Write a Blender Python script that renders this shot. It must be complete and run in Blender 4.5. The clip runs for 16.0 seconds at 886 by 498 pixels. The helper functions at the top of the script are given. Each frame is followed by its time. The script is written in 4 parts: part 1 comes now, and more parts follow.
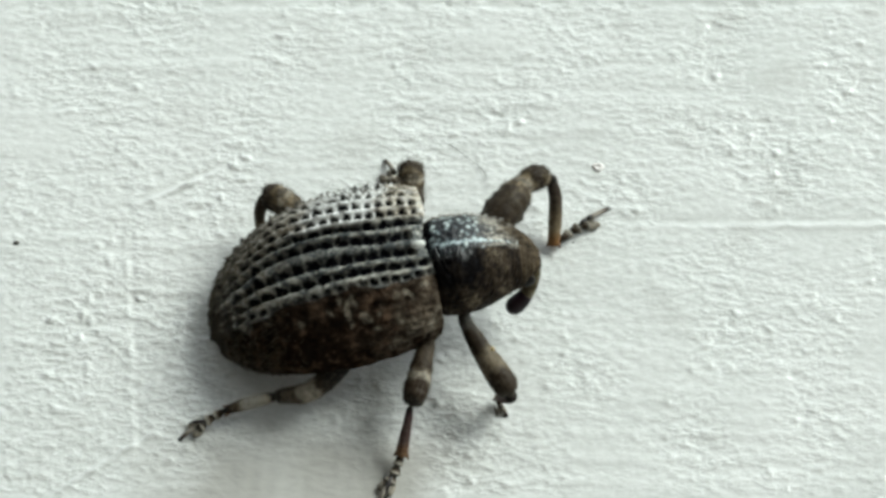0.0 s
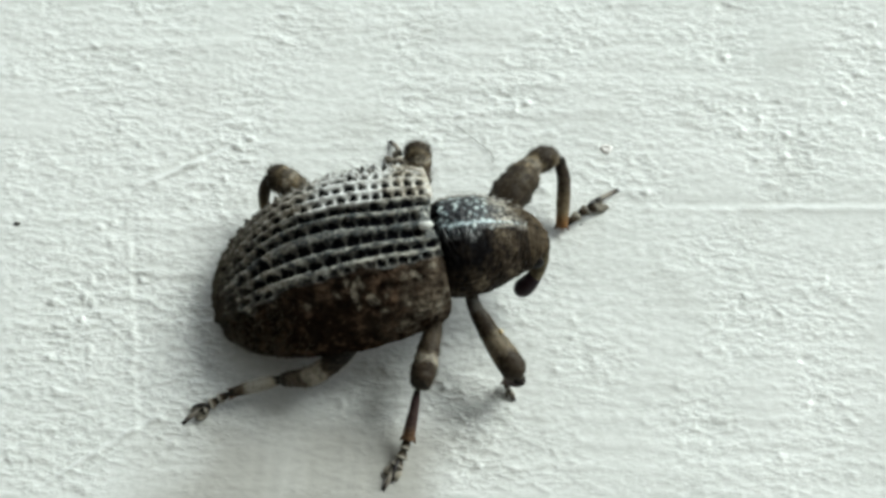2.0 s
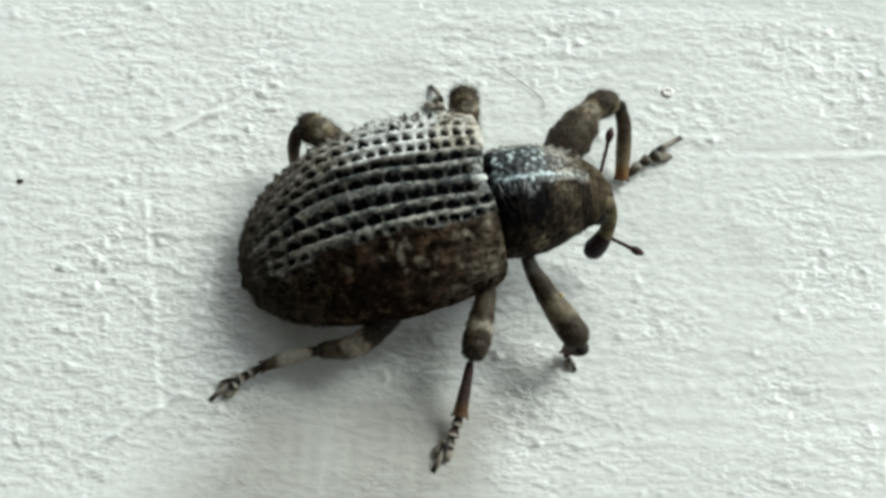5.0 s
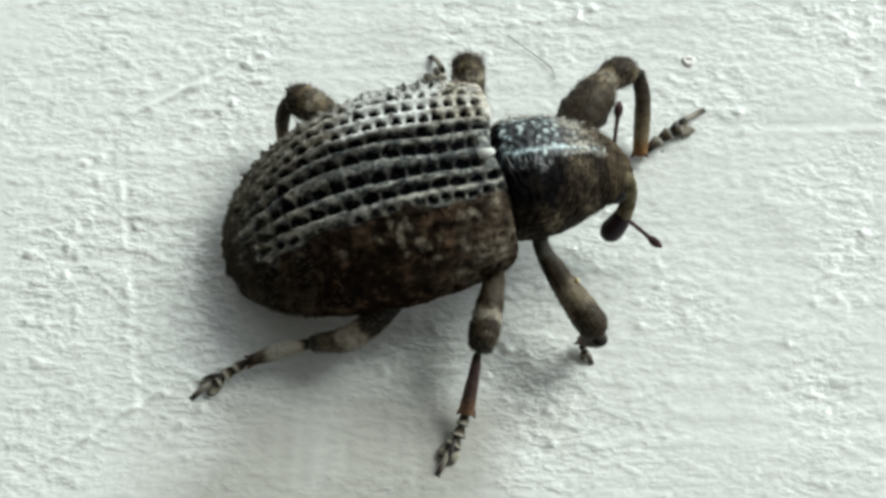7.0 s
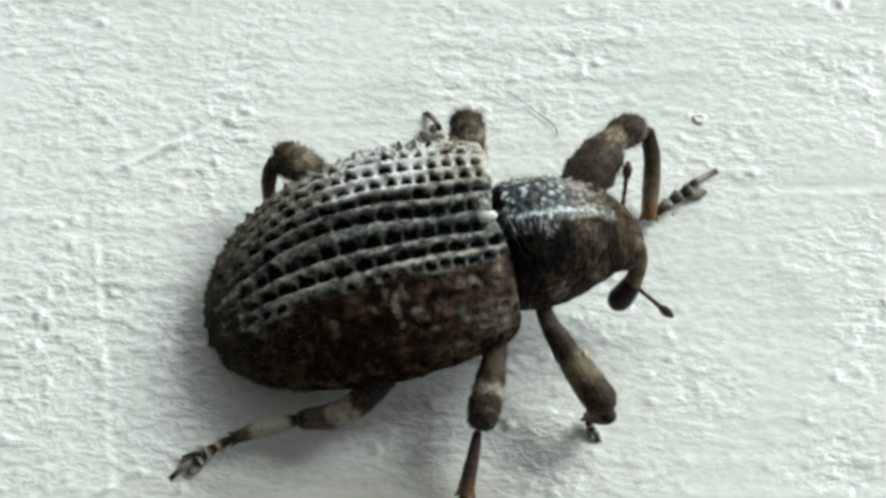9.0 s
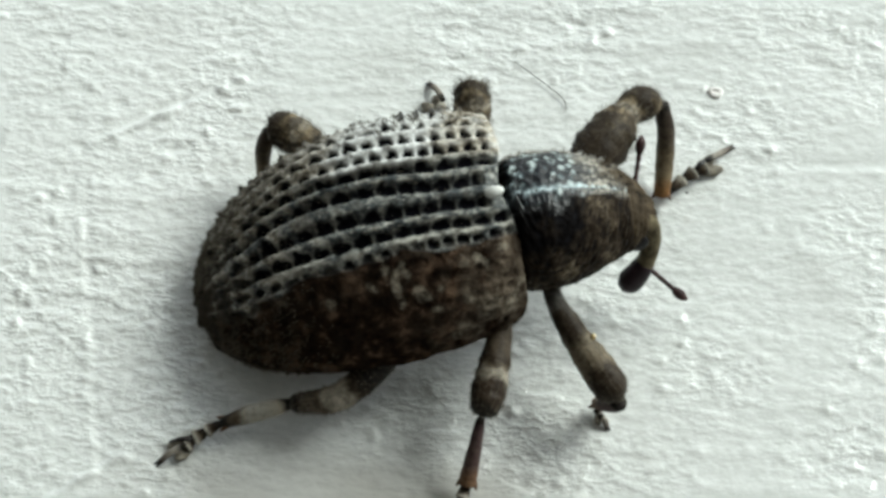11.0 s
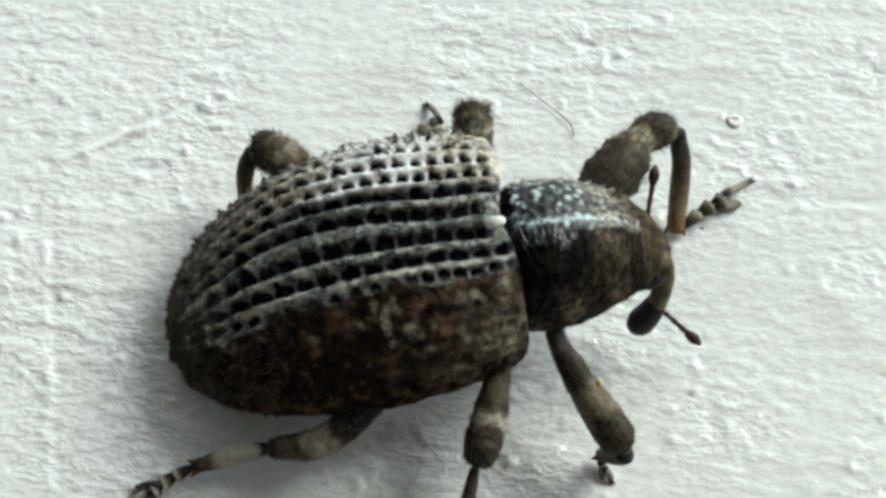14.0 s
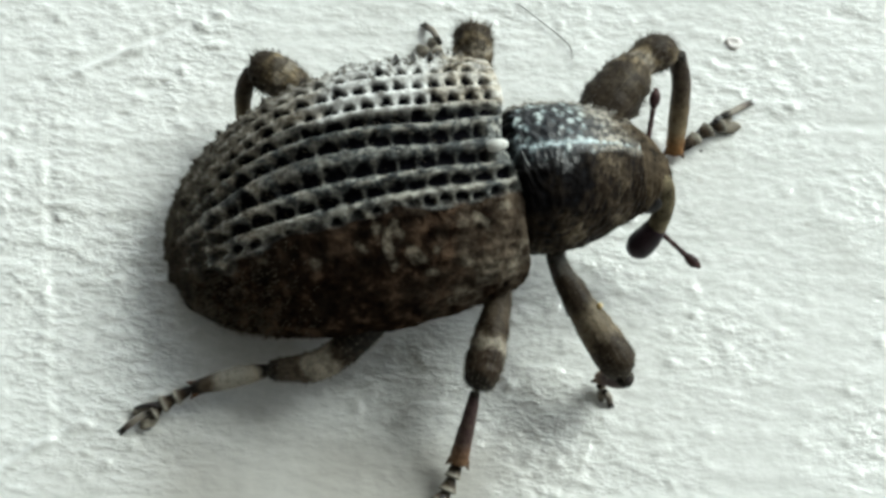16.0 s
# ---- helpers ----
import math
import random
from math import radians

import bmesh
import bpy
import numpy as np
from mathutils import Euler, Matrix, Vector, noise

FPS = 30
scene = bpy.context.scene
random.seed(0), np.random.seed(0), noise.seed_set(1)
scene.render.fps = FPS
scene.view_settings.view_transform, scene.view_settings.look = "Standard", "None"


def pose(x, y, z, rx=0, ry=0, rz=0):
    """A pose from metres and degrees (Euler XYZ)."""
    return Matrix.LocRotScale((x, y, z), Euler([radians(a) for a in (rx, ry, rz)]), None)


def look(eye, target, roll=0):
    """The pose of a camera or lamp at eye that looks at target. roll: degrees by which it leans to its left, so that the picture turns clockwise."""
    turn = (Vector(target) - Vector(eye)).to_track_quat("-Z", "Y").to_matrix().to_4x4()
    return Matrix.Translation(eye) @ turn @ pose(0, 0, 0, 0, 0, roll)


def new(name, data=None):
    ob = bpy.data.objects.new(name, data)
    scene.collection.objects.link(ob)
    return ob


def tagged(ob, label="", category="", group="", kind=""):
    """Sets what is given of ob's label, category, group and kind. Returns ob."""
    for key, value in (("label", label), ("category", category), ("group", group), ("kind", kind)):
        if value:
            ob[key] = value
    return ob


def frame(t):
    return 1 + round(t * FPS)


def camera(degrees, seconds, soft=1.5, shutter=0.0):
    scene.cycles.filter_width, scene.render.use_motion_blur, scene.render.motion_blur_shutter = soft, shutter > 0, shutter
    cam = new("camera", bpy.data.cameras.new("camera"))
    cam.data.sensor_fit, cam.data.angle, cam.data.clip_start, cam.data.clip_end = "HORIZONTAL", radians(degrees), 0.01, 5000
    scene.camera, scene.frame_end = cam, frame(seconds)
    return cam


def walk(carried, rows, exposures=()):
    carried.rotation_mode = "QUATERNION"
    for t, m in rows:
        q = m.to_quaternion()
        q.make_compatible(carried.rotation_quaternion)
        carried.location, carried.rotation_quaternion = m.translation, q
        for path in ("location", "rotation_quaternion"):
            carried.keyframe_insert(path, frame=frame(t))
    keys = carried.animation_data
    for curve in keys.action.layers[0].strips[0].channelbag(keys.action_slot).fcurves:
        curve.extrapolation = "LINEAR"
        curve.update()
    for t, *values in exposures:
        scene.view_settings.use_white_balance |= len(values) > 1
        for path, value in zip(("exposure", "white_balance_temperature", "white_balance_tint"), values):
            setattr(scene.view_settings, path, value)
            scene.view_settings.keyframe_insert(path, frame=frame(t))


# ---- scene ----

MM = 0.001

# ---- camera ----
cam = camera(22.0, 16.0, soft=3.4)
PATH = [
    (0.0, pose(0.003518, -0.023033, 0.048343, 27.692, 1.017, 5.098)),
    (0.5, pose(0.003427, -0.023027, 0.048196, 27.775, 0.944, 5.124)),
    (1.0, pose(0.003313, -0.022968, 0.048038, 27.809, 0.874, 5.110)),
    (1.5, pose(0.003078, -0.023035, 0.047816, 27.783, 0.674, 5.050)),
    (2.0, pose(0.002968, -0.023017, 0.047618, 27.541, 0.593, 5.040)),
    (2.5, pose(0.002700, -0.022732, 0.047434, 27.177, 0.435, 4.953)),
    (3.0, pose(0.002625, -0.022496, 0.046880, 27.187, 0.521, 5.000)),
    (3.5, pose(0.002295, -0.022013, 0.046073, 27.043, 0.422, 4.994)),
    (4.0, pose(0.001875, -0.021381, 0.045325, 26.444, 0.285, 4.919)),
    (4.5, pose(0.001103, -0.021122, 0.044429, 26.018, -0.131, 4.458)),
    (4.7, pose(0.000931, -0.020977, 0.044006, 26.123, -0.117, 4.224)),
    (6.8, pose(0.000485, -0.019532, 0.039793, 26.302, -0.144, 3.663)),
    (7.0, pose(0.000424, -0.019435, 0.039435, 26.468, -0.167, 3.608)),
    (7.5, pose(0.000149, -0.018882, 0.038737, 26.346, -0.397, 3.470)),
    (8.0, pose(-0.000209, -0.018440, 0.038026, 26.819, -0.786, 3.297)),
    (8.2, pose(-0.000195, -0.018279, 0.037792, 27.228, -0.778, 3.299)),
    (10.3, pose(0.000144, -0.017644, 0.036009, 28.042, -0.878, 3.865)),
    (10.5, pose(-0.000072, -0.017447, 0.035762, 27.807, -1.098, 3.845)),
    (11.0, pose(-0.000242, -0.017197, 0.035288, 27.432, -1.214, 3.874)),
    (11.5, pose(-0.000509, -0.017103, 0.034853, 27.308, -1.535, 3.852)),
    (12.0, pose(-0.000455, -0.016775, 0.034212, 27.255, -1.374, 3.938)),
    (12.5, pose(-0.000437, -0.016426, 0.033598, 27.279, -1.303, 3.952)),
    (13.0, pose(-0.000409, -0.015952, 0.033038, 27.948, -1.345, 4.186)),
    (13.5, pose(-0.000443, -0.015598, 0.032716, 28.833, -1.752, 4.608)),
    (14.0, pose(-0.000356, -0.015777, 0.032604, 28.218, -2.037, 4.903)),
    (14.5, pose(-0.000398, -0.015866, 0.032555, 27.224, -2.187, 4.837)),
    (15.0, pose(-0.000626, -0.015808, 0.032557, 26.512, -2.524, 4.770)),
    (15.5, pose(-0.000765, -0.015711, 0.032569, 26.256, -2.729, 4.761)),
    (16.0, pose(-0.000909, -0.015593, 0.032607, 25.923, -2.919, 4.729)),
]

# ---- world, sun, exposure ----
EXPOSURE, KELVIN, TINT = 0.78, 6330, 1
SUN_FROM = Vector((0.56, 0.48, 0.66)).normalized()

world = bpy.data.worlds.new("daylight")
scene.world = world
world.use_nodes = True
wn = world.node_tree.nodes
sky = wn.new("ShaderNodeTexSky")
sky.sky_type = "NISHITA"
sky.sun_disc = False
sky.sun_elevation = math.asin(SUN_FROM.z)
sky.sun_rotation = math.atan2(SUN_FROM.x, SUN_FROM.y)
haze = wn.new("ShaderNodeHueSaturation")
haze.inputs["Saturation"].default_value = 0.22
world.node_tree.links.new(sky.outputs[0], haze.inputs["Color"])
world.node_tree.links.new(haze.outputs[0], wn["Background"].inputs[0])
wn["Background"].inputs[1].default_value = 0.12

sun_data = bpy.data.lights.new("sun", "SUN")
sun_data.energy = 2.0
sun_data.angle = radians(33)
sun_data.color = (0.98, 1.0, 0.95)
sun = new("sun", sun_data)
sun.matrix_world = look(SUN_FROM * 0.5, (0, 0, 0))


# ---- materials ----
class Shader:
    """A small builder of node materials; coordinates in millimetres of the object's own space."""

    def __init__(self, name, roughness=0.6, specular=0.5):
        self.mat = bpy.data.materials.new(name)
        self.mat.use_nodes = True
        self.tree = self.mat.node_tree
        self.bsdf = self.tree.nodes["Principled BSDF"]
        self.bsdf.inputs["Roughness"].default_value = roughness
        self.bsdf.inputs["Specular IOR Level"].default_value = specular
        coord = self.tree.nodes.new("ShaderNodeTexCoord")
        scale = self.tree.nodes.new("ShaderNodeVectorMath")
        scale.operation = "SCALE"
        scale.inputs["Scale"].default_value = 1000.0
        self.link(coord.outputs["Object"], scale.inputs[0])
        self.mm = scale.outputs[0]

    def link(self, a, b):
        self.tree.links.new(a, b)

    def stretch(self, x, y, z):
        node = self.tree.nodes.new("ShaderNodeVectorMath")
        node.operation = "MULTIPLY"
        node.inputs[1].default_value = (x, y, z)
        self.link(self.mm, node.inputs[0])
        return node.outputs[0]

    def noise(self, scale, detail=3.0, rough=0.6, vector=None):
        node = self.tree.nodes.new("ShaderNodeTexNoise")
        node.inputs["Scale"].default_value = scale
        node.inputs["Detail"].default_value = detail
        node.inputs["Roughness"].default_value = rough
        self.link(vector or self.mm, node.inputs["Vector"])
        return node.outputs["Fac"]

    def cells(self, scale, feature="F1"):
        node = self.tree.nodes.new("ShaderNodeTexVoronoi")
        node.feature = feature
        node.inputs["Scale"].default_value = scale
        self.link(self.mm, node.inputs["Vector"])
        return node.outputs["Distance"]

    def attribute(self, name):
        node = self.tree.nodes.new("ShaderNodeAttribute")
        node.attribute_name = name
        return node.outputs["Fac"]

    def ramp(self, fac, stops):
        node = self.tree.nodes.new("ShaderNodeValToRGB")
        el = node.color_ramp.elements
        while len(el) < len(stops):
            el.new(0.5)
        for e, (at, colour) in zip(el, stops):
            e.position = at
            e.color = (*colour, 1) if len(colour) == 3 else colour
        self.link(fac, node.inputs[0])
        return node.outputs[0]

    def grey(self, fac, a, b):
        if a > b:
            return self.ramp(fac, [(b, (1, 1, 1)), (a, (0, 0, 0))])
        return self.ramp(fac, [(a, (0, 0, 0)), (b, (1, 1, 1))])

    def mix(self, fac, a, b):
        node = self.tree.nodes.new("ShaderNodeMix")
        node.data_type = "RGBA"
        for value, socket in ((fac, node.inputs[0]), (a, node.inputs[6]), (b, node.inputs[7])):
            if isinstance(value, tuple):
                socket.default_value = (*value, 1)
            elif isinstance(value, float):
                socket.default_value = value
            else:
                self.link(value, socket)
        return node.outputs[2]

    def math(self, op, a, b):
        node = self.tree.nodes.new("ShaderNodeMath")
        node.operation = op
        for value, socket in ((a, node.inputs[0]), (b, node.inputs[1])):
            if isinstance(value, (int, float)):
                socket.default_value = value
            else:
                self.link(value, socket)
        return node.outputs[0]

    def done(self, colour=None, rough=None, bump=None, depth=0.02, strength=1.0):
        if colour is not None:
            if isinstance(colour, tuple):
                self.bsdf.inputs["Base Color"].default_value = (*colour, 1)
            else:
                self.link(colour, self.bsdf.inputs["Base Color"])
        if rough is not None:
            self.link(rough, self.bsdf.inputs["Roughness"])
        if bump is not None:
            node = self.tree.nodes.new("ShaderNodeBump")
            node.inputs["Distance"].default_value = depth * MM
            node.inputs["Strength"].default_value = strength
            self.link(bump, node.inputs["Height"])
            self.link(node.outputs[0], self.bsdf.inputs["Normal"])
        return self.mat


def paint_material():
    s = Shader("white_paint", 0.42, 0.5)
    stain = s.noise(0.16, 4, 0.55)
    fine = s.noise(5.5, 4, 0.7, s.stretch(0.75, 1.2, 1.0))
    base = s.ramp(stain, [(0.3, (0.66, 0.67, 0.645)), (0.7, (0.73, 0.73, 0.71))])
    colour = s.mix(s.grey(fine, 0.40, 0.66), base, (0.80, 0.80, 0.785))
    # soft shade before the weevil, mixed into the paint colour as grey
    colour = s.mix(s.math("MULTIPLY", s.attribute("ground_shade"), 0.9), colour, (0.44, 0.425, 0.395))
    specks = s.grey(s.cells(0.55), 0.05, 0.03)
    colour = s.mix(s.math("MULTIPLY", specks, 0.35), colour, (0.42, 0.40, 0.36))
    rough = s.ramp(s.noise(1.8, 3), [(0.3, (0.06, 0.06, 0.06)), (0.75, (0.18, 0.18, 0.18))])
    grain = s.noise(5.0, 3, 0.62, s.stretch(0.85, 1.12, 1.0))
    flakes = s.grey(s.noise(2.6, 4, 0.55, s.stretch(0.62, 1.35, 1.0)), 0.47, 0.62)
    relief = s.math("ADD", s.math("MULTIPLY", grain, 0.58), s.math("MULTIPLY", flakes, 0.24))
    return s.done(colour, rough, s.math("MULTIPLY", relief, s.attribute("stipple")), 0.058, 1.0)


def elytron_material():
    s = Shader("scaled_wing_case", 0.45, 0.6)
    pit, flank, shade_wear = s.attribute("pit"), s.attribute("flank"), s.attribute("shade_wear")
    speck = s.noise(7.0, 3, 0.7)
    scales = s.cells(16.0)
    slate = s.ramp(speck, [(0.36, (0.018, 0.021, 0.024)), (0.52, (0.064, 0.075, 0.079)), (0.66, (0.27, 0.275, 0.255))])
    slate = s.mix(s.math("MULTIPLY", s.grey(s.noise(5.0, 3, 0.68), 0.53, 0.59), 0.75), slate, (0.47, 0.465, 0.42))
    dorsal = s.mix(s.attribute("crest"), slate, s.ramp(speck, [(0.36, (0.24, 0.225, 0.19)), (0.58, (0.62, 0.60, 0.53))]))
    tan = s.ramp(speck, [(0.36, (0.075, 0.060, 0.042)), (0.48, (0.33, 0.285, 0.22)), (0.60, (0.66, 0.61, 0.52))])
    # whitens the tan scales to paint in the sun's glare
    tan = s.mix(s.attribute("white"), tan, s.ramp(speck, [(0.34, (0.58, 0.57, 0.54)), (0.52, (0.86, 0.86, 0.84))]))
    # dark brown paints in the right flank's shade and covers the worn tail
    brown = s.ramp(s.noise(3.2, 4, 0.65), [(0.36, (0.0036, 0.0024, 0.0018)), (0.52, (0.018, 0.0108, 0.0070)), (0.67, (0.088, 0.056, 0.037))])
    mottle = s.math("MULTIPLY", s.grey(s.noise(2.0, 4, 0.62, s.stretch(1.1, 0.8, 0.8)), 0.38, 0.60), s.attribute("fresh"))
    dark_brown = s.mix(s.math("MULTIPLY", mottle, 0.9), brown, s.ramp(speck, [(0.36, (0.040, 0.030, 0.022)), (0.62, (0.15, 0.118, 0.088))]))
    torn = s.math("MULTIPLY", s.math("SUBTRACT", s.noise(5.0, 4, 0.7), 0.5), 2.2)
    ragged = s.grey(s.math("ADD", s.attribute("bloom"), s.math("MULTIPLY", torn, s.grey(s.attribute("bloom"), 0.04, 0.3))), 0.15, 1.25)
    dark_brown = s.mix(ragged, dark_brown, s.ramp(speck, [(0.36, (0.085, 0.072, 0.054)), (0.60, (0.27, 0.235, 0.185))]))
    colour = s.mix(shade_wear, s.mix(flank, dorsal, tan), dark_brown)
    colour = s.mix(s.attribute("spiny"), colour, (0.020, 0.015, 0.012))
    colour = s.mix(s.math("MULTIPLY", s.grey(scales, 0.35, 0.6), s.math("SUBTRACT", 0.3, s.math("MULTIPLY", shade_wear, 0.3))), colour, (0.03, 0.022, 0.016))
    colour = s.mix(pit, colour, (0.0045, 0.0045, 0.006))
    rough = s.ramp(speck, [(0.3, (0.45, 0.45, 0.45)), (0.7, (0.70, 0.70, 0.70))])
    gloss = s.math("MAXIMUM", shade_wear, pit)
    s.link(s.ramp(gloss, [(0.0, (0.26, 0.26, 0.26)), (1.0, (0.0, 0.0, 0.0))]), s.bsdf.inputs["Specular IOR Level"])
    return s.done(colour, rough, scales, 0.013, 0.6)


def pronotum_material():
    s = Shader("scaled_pronotum", 0.42, 0.5)
    pit, flank = s.attribute("pit"), s.attribute("flank")
    speck = s.noise(8.0, 4, 0.75)
    salt = s.math("MULTIPLY", s.grey(s.cells(6.5), 0.52, 0.24), s.grey(s.noise(2.2, 3, 0.6), 0.40, 0.52))
    grains = s.mix(s.grey(s.noise(2.2, 2), 0.42, 0.58), (0.16, 0.22, 0.24), (0.46, 0.52, 0.51))
    dorsal = s.mix(salt, (0.007, 0.008, 0.011), grains)
    dorsal = s.mix(s.attribute("worn"), dorsal, s.mix(s.grey(s.noise(9.0, 3, 0.7), 0.42, 0.54), (0.045, 0.038, 0.030), (0.36, 0.33, 0.275)))
    brown = s.ramp(speck, [(0.34, (0.010, 0.0070, 0.0050)), (0.53, (0.030, 0.022, 0.015)), (0.72, (0.085, 0.066, 0.047))])
    clods = s.noise(1.9, 3, 0.6)
    brown = s.mix(s.grey(clods, 0.52, 0.66), brown, s.ramp(speck, [(0.4, (0.05, 0.038, 0.024)), (0.62, (0.17, 0.135, 0.095))]))
    brown = s.mix(s.math("MULTIPLY", s.grey(clods, 0.48, 0.36), 0.7), brown, (0.008, 0.005, 0.003))
    colour = s.mix(flank, dorsal, brown)
    # bluish highlight painted along the keel, broken up by noise
    keel = s.math("MULTIPLY", s.attribute("keel"), s.grey(s.noise(4.0, 2), 0.40, 0.52))
    colour = s.mix(keel, colour, (0.60, 0.72, 0.75))
    s.link(s.ramp(flank, [(0.0, (0.35, 0.35, 0.35)), (1.0, (0.02, 0.02, 0.02))]), s.bsdf.inputs["Specular IOR Level"])
    # near-side shade, painted as a black band below the keel
    colour = s.mix(s.attribute("unpatterned"), colour, (0.004, 0.0035, 0.0035))
    colour = s.mix(pit, colour, (0.006, 0.006, 0.007))
    rough = s.ramp(speck, [(0.3, (0.28, 0.28, 0.28)), (0.7, (0.60, 0.60, 0.60))])
    return s.done(colour, rough, s.cells(14.0), 0.015, 0.7)


def leg_material(name, stops, blotch=0.0):
    s = Shader(name, 0.55, 0.15)
    along = s.attribute("along")
    shifted = s.math("ADD", along, s.math("MULTIPLY", s.math("SUBTRACT", s.noise(2.4, 3), 0.5), 0.34))
    band = s.ramp(shifted, stops)
    speck = s.noise(12.0, 3, 0.7)
    colour = s.mix(s.grey(speck, 0.48, 0.75), band, s.mix(0.22, band, (0.24, 0.20, 0.14)))
    colour = s.mix(s.math("MULTIPLY", s.grey(speck, 0.50, 0.36), 0.40), colour, (0.012, 0.008, 0.005))
    if blotch:
        colour = s.mix(s.math("MULTIPLY", s.grey(s.noise(4.5, 4, 0.7), 0.44, 0.55), blotch), colour, (0.020, 0.013, 0.008))
    return s.done(colour, None, s.cells(18.0), 0.012, 0.6)


def plain_material(name, dark, light, scale=8.0, rough=0.4, depth=0.01, specular=0.2):
    s = Shader(name, rough, specular)
    n = s.noise(scale, 3, 0.65)
    return s.done(s.ramp(n, [(0.3, dark), (0.7, light)]), None, n, depth, 0.7)


PAINT = paint_material()
ELYTRON = elytron_material()
PRONOTUM = pronotum_material()
PALE, TAN, BROWN, BLACK = (0.34, 0.30, 0.24), (0.088, 0.066, 0.046), (0.022, 0.0135, 0.007), (0.005, 0.004, 0.0035)
FEMUR = leg_material("banded_femur", [(0.0, BLACK), (0.18, BROWN), (0.27, TAN), (0.36, TAN), (0.43, BROWN), (0.49, TAN), (0.53, PALE), (0.575, PALE), (0.63, (0.040, 0.026, 0.017)), (0.84, (0.030, 0.019, 0.012)), (0.90, BLACK)], 0.35)
FEMUR_HIND = leg_material("pale_ringed_femur", [(0.0, BLACK), (0.34, BLACK), (0.41, BROWN), (0.47, PALE), (0.56, PALE), (0.62, TAN), (0.80, (0.10, 0.080, 0.060)), (0.88, BROWN), (0.93, BLACK)], 0.35)
GOLD, UMBER = (0.215, 0.165, 0.100), (0.046, 0.034, 0.021)
FEMUR_FORE = leg_material("brown_femur", [(0.0, (0.03, 0.02, 0.012)), (0.36, UMBER), (0.50, GOLD), (0.57, PALE), (0.64, GOLD), (0.74, UMBER), (0.86, (0.03, 0.02, 0.012)), (0.96, GOLD), (1.0, UMBER)], 0.8)
FEMUR_NEAR = leg_material("dark_based_femur", [(0.0, BLACK), (0.22, BLACK), (0.30, (0.14, 0.135, 0.125)), (0.37, (0.09, 0.08, 0.07)), (0.43, (0.028, 0.019, 0.012)), (0.54, (0.028, 0.019, 0.012)), (0.62, (0.17, 0.138, 0.095)), (0.78, (0.19, 0.152, 0.105)), (0.85, (0.030, 0.020, 0.012)), (0.94, (0.035, 0.024, 0.015)), (1.0, BROWN)], 0.35)
CREAM = (0.36, 0.335, 0.285)
TIBIA = leg_material("banded_tibia", [(0.0, BLACK), (0.08, BLACK), (0.22, PALE), (0.40, CREAM), (0.66, CREAM), (0.80, TAN), (0.95, BLACK)])
TIBIA_TAN = leg_material("tan_tibia", [(0.0, BLACK), (0.15, (0.045, 0.032, 0.024)), (0.45, (0.075, 0.056, 0.038)), (0.72, GOLD), (0.9, (0.30, 0.15, 0.055))], 0.3)
TIBIA_DARK = leg_material("purple_brown_tibia", [(0.0, BLACK), (0.15, (0.055, 0.032, 0.034)), (0.6, (0.075, 0.046, 0.042)), (0.9, (0.16, 0.088, 0.048))])
TARSUS = plain_material("tarsus_scales", (0.060, 0.046, 0.034), (0.42, 0.38, 0.31), 5.0, 0.55)
HORN = plain_material("black_horn", (0.006, 0.005, 0.005), (0.028, 0.020, 0.020), 7.0, 0.3, 0.01, 0.5)
EYE = plain_material("black_eye", (0.004, 0.003, 0.003), (0.010, 0.008, 0.008), 9.0, 0.5, 0.01, 0.15)
HEAD = plain_material("brown_scaled_head", (0.006, 0.004, 0.002), (0.105, 0.078, 0.050), 5.0, 0.65, 0.05, 0.06)
ROSTRUM = plain_material("olive_brown_rostrum", (0.022, 0.016, 0.008), (0.24, 0.20, 0.125), 4.5, 0.6, 0.04, 0.08)
TIP = plain_material("black_purple_rostrum_tip", (0.008, 0.004, 0.006), (0.036, 0.018, 0.026), 5.0, 0.45)
ANTENNA = plain_material("wine_brown_antenna", (0.022, 0.010, 0.011), (0.075, 0.038, 0.036), 9.0, 0.4)
SCUTELLUM = plain_material("white_scutellum_scales", (0.62, 0.62, 0.58), (0.80, 0.80, 0.77), 9.0, 0.5)
FOOT = leg_material("ringed_tarsus", [(0.0, BLACK), (0.18, BLACK), (0.34, BROWN), (0.48, TAN), (0.66, CREAM), (0.88, CREAM), (0.99, BROWN)], 0.3)
CLAW = leg_material("pale_claw_segment", [(0.0, BLACK), (0.12, BLACK), (0.28, (0.32, 0.29, 0.25)), (0.62, (0.27, 0.235, 0.20)), (0.85, (0.12, 0.095, 0.085)), (1.0, BLACK)])
SPUR = plain_material("rust_brown_spur", (0.07, 0.036, 0.020), (0.17, 0.092, 0.05), 8.0, 0.5)
BRISTLE = plain_material("pale_bristles", (0.06, 0.048, 0.033), (0.22, 0.19, 0.14), 4.0, 0.5)
DARK_HAIR = plain_material("brown_bristles", (0.018, 0.013, 0.009), (0.13, 0.105, 0.075), 3.0, 0.6)
FLUFF = plain_material("white_and_dark_bristles", (0.02, 0.018, 0.016), (0.66, 0.64, 0.59), 6.0, 0.5)
BLISTER = plain_material("pale_blister", (0.76, 0.71, 0.685), (0.85, 0.82, 0.80), 10.0, 0.35)
FIBRE = plain_material("grey_fibre", (0.10, 0.095, 0.09), (0.20, 0.19, 0.18), 10.0, 0.5)
BLOCKER = plain_material("dim_blocker", (0.24, 0.225, 0.205), (0.29, 0.27, 0.245), 0.02, 0.8, 0.5)
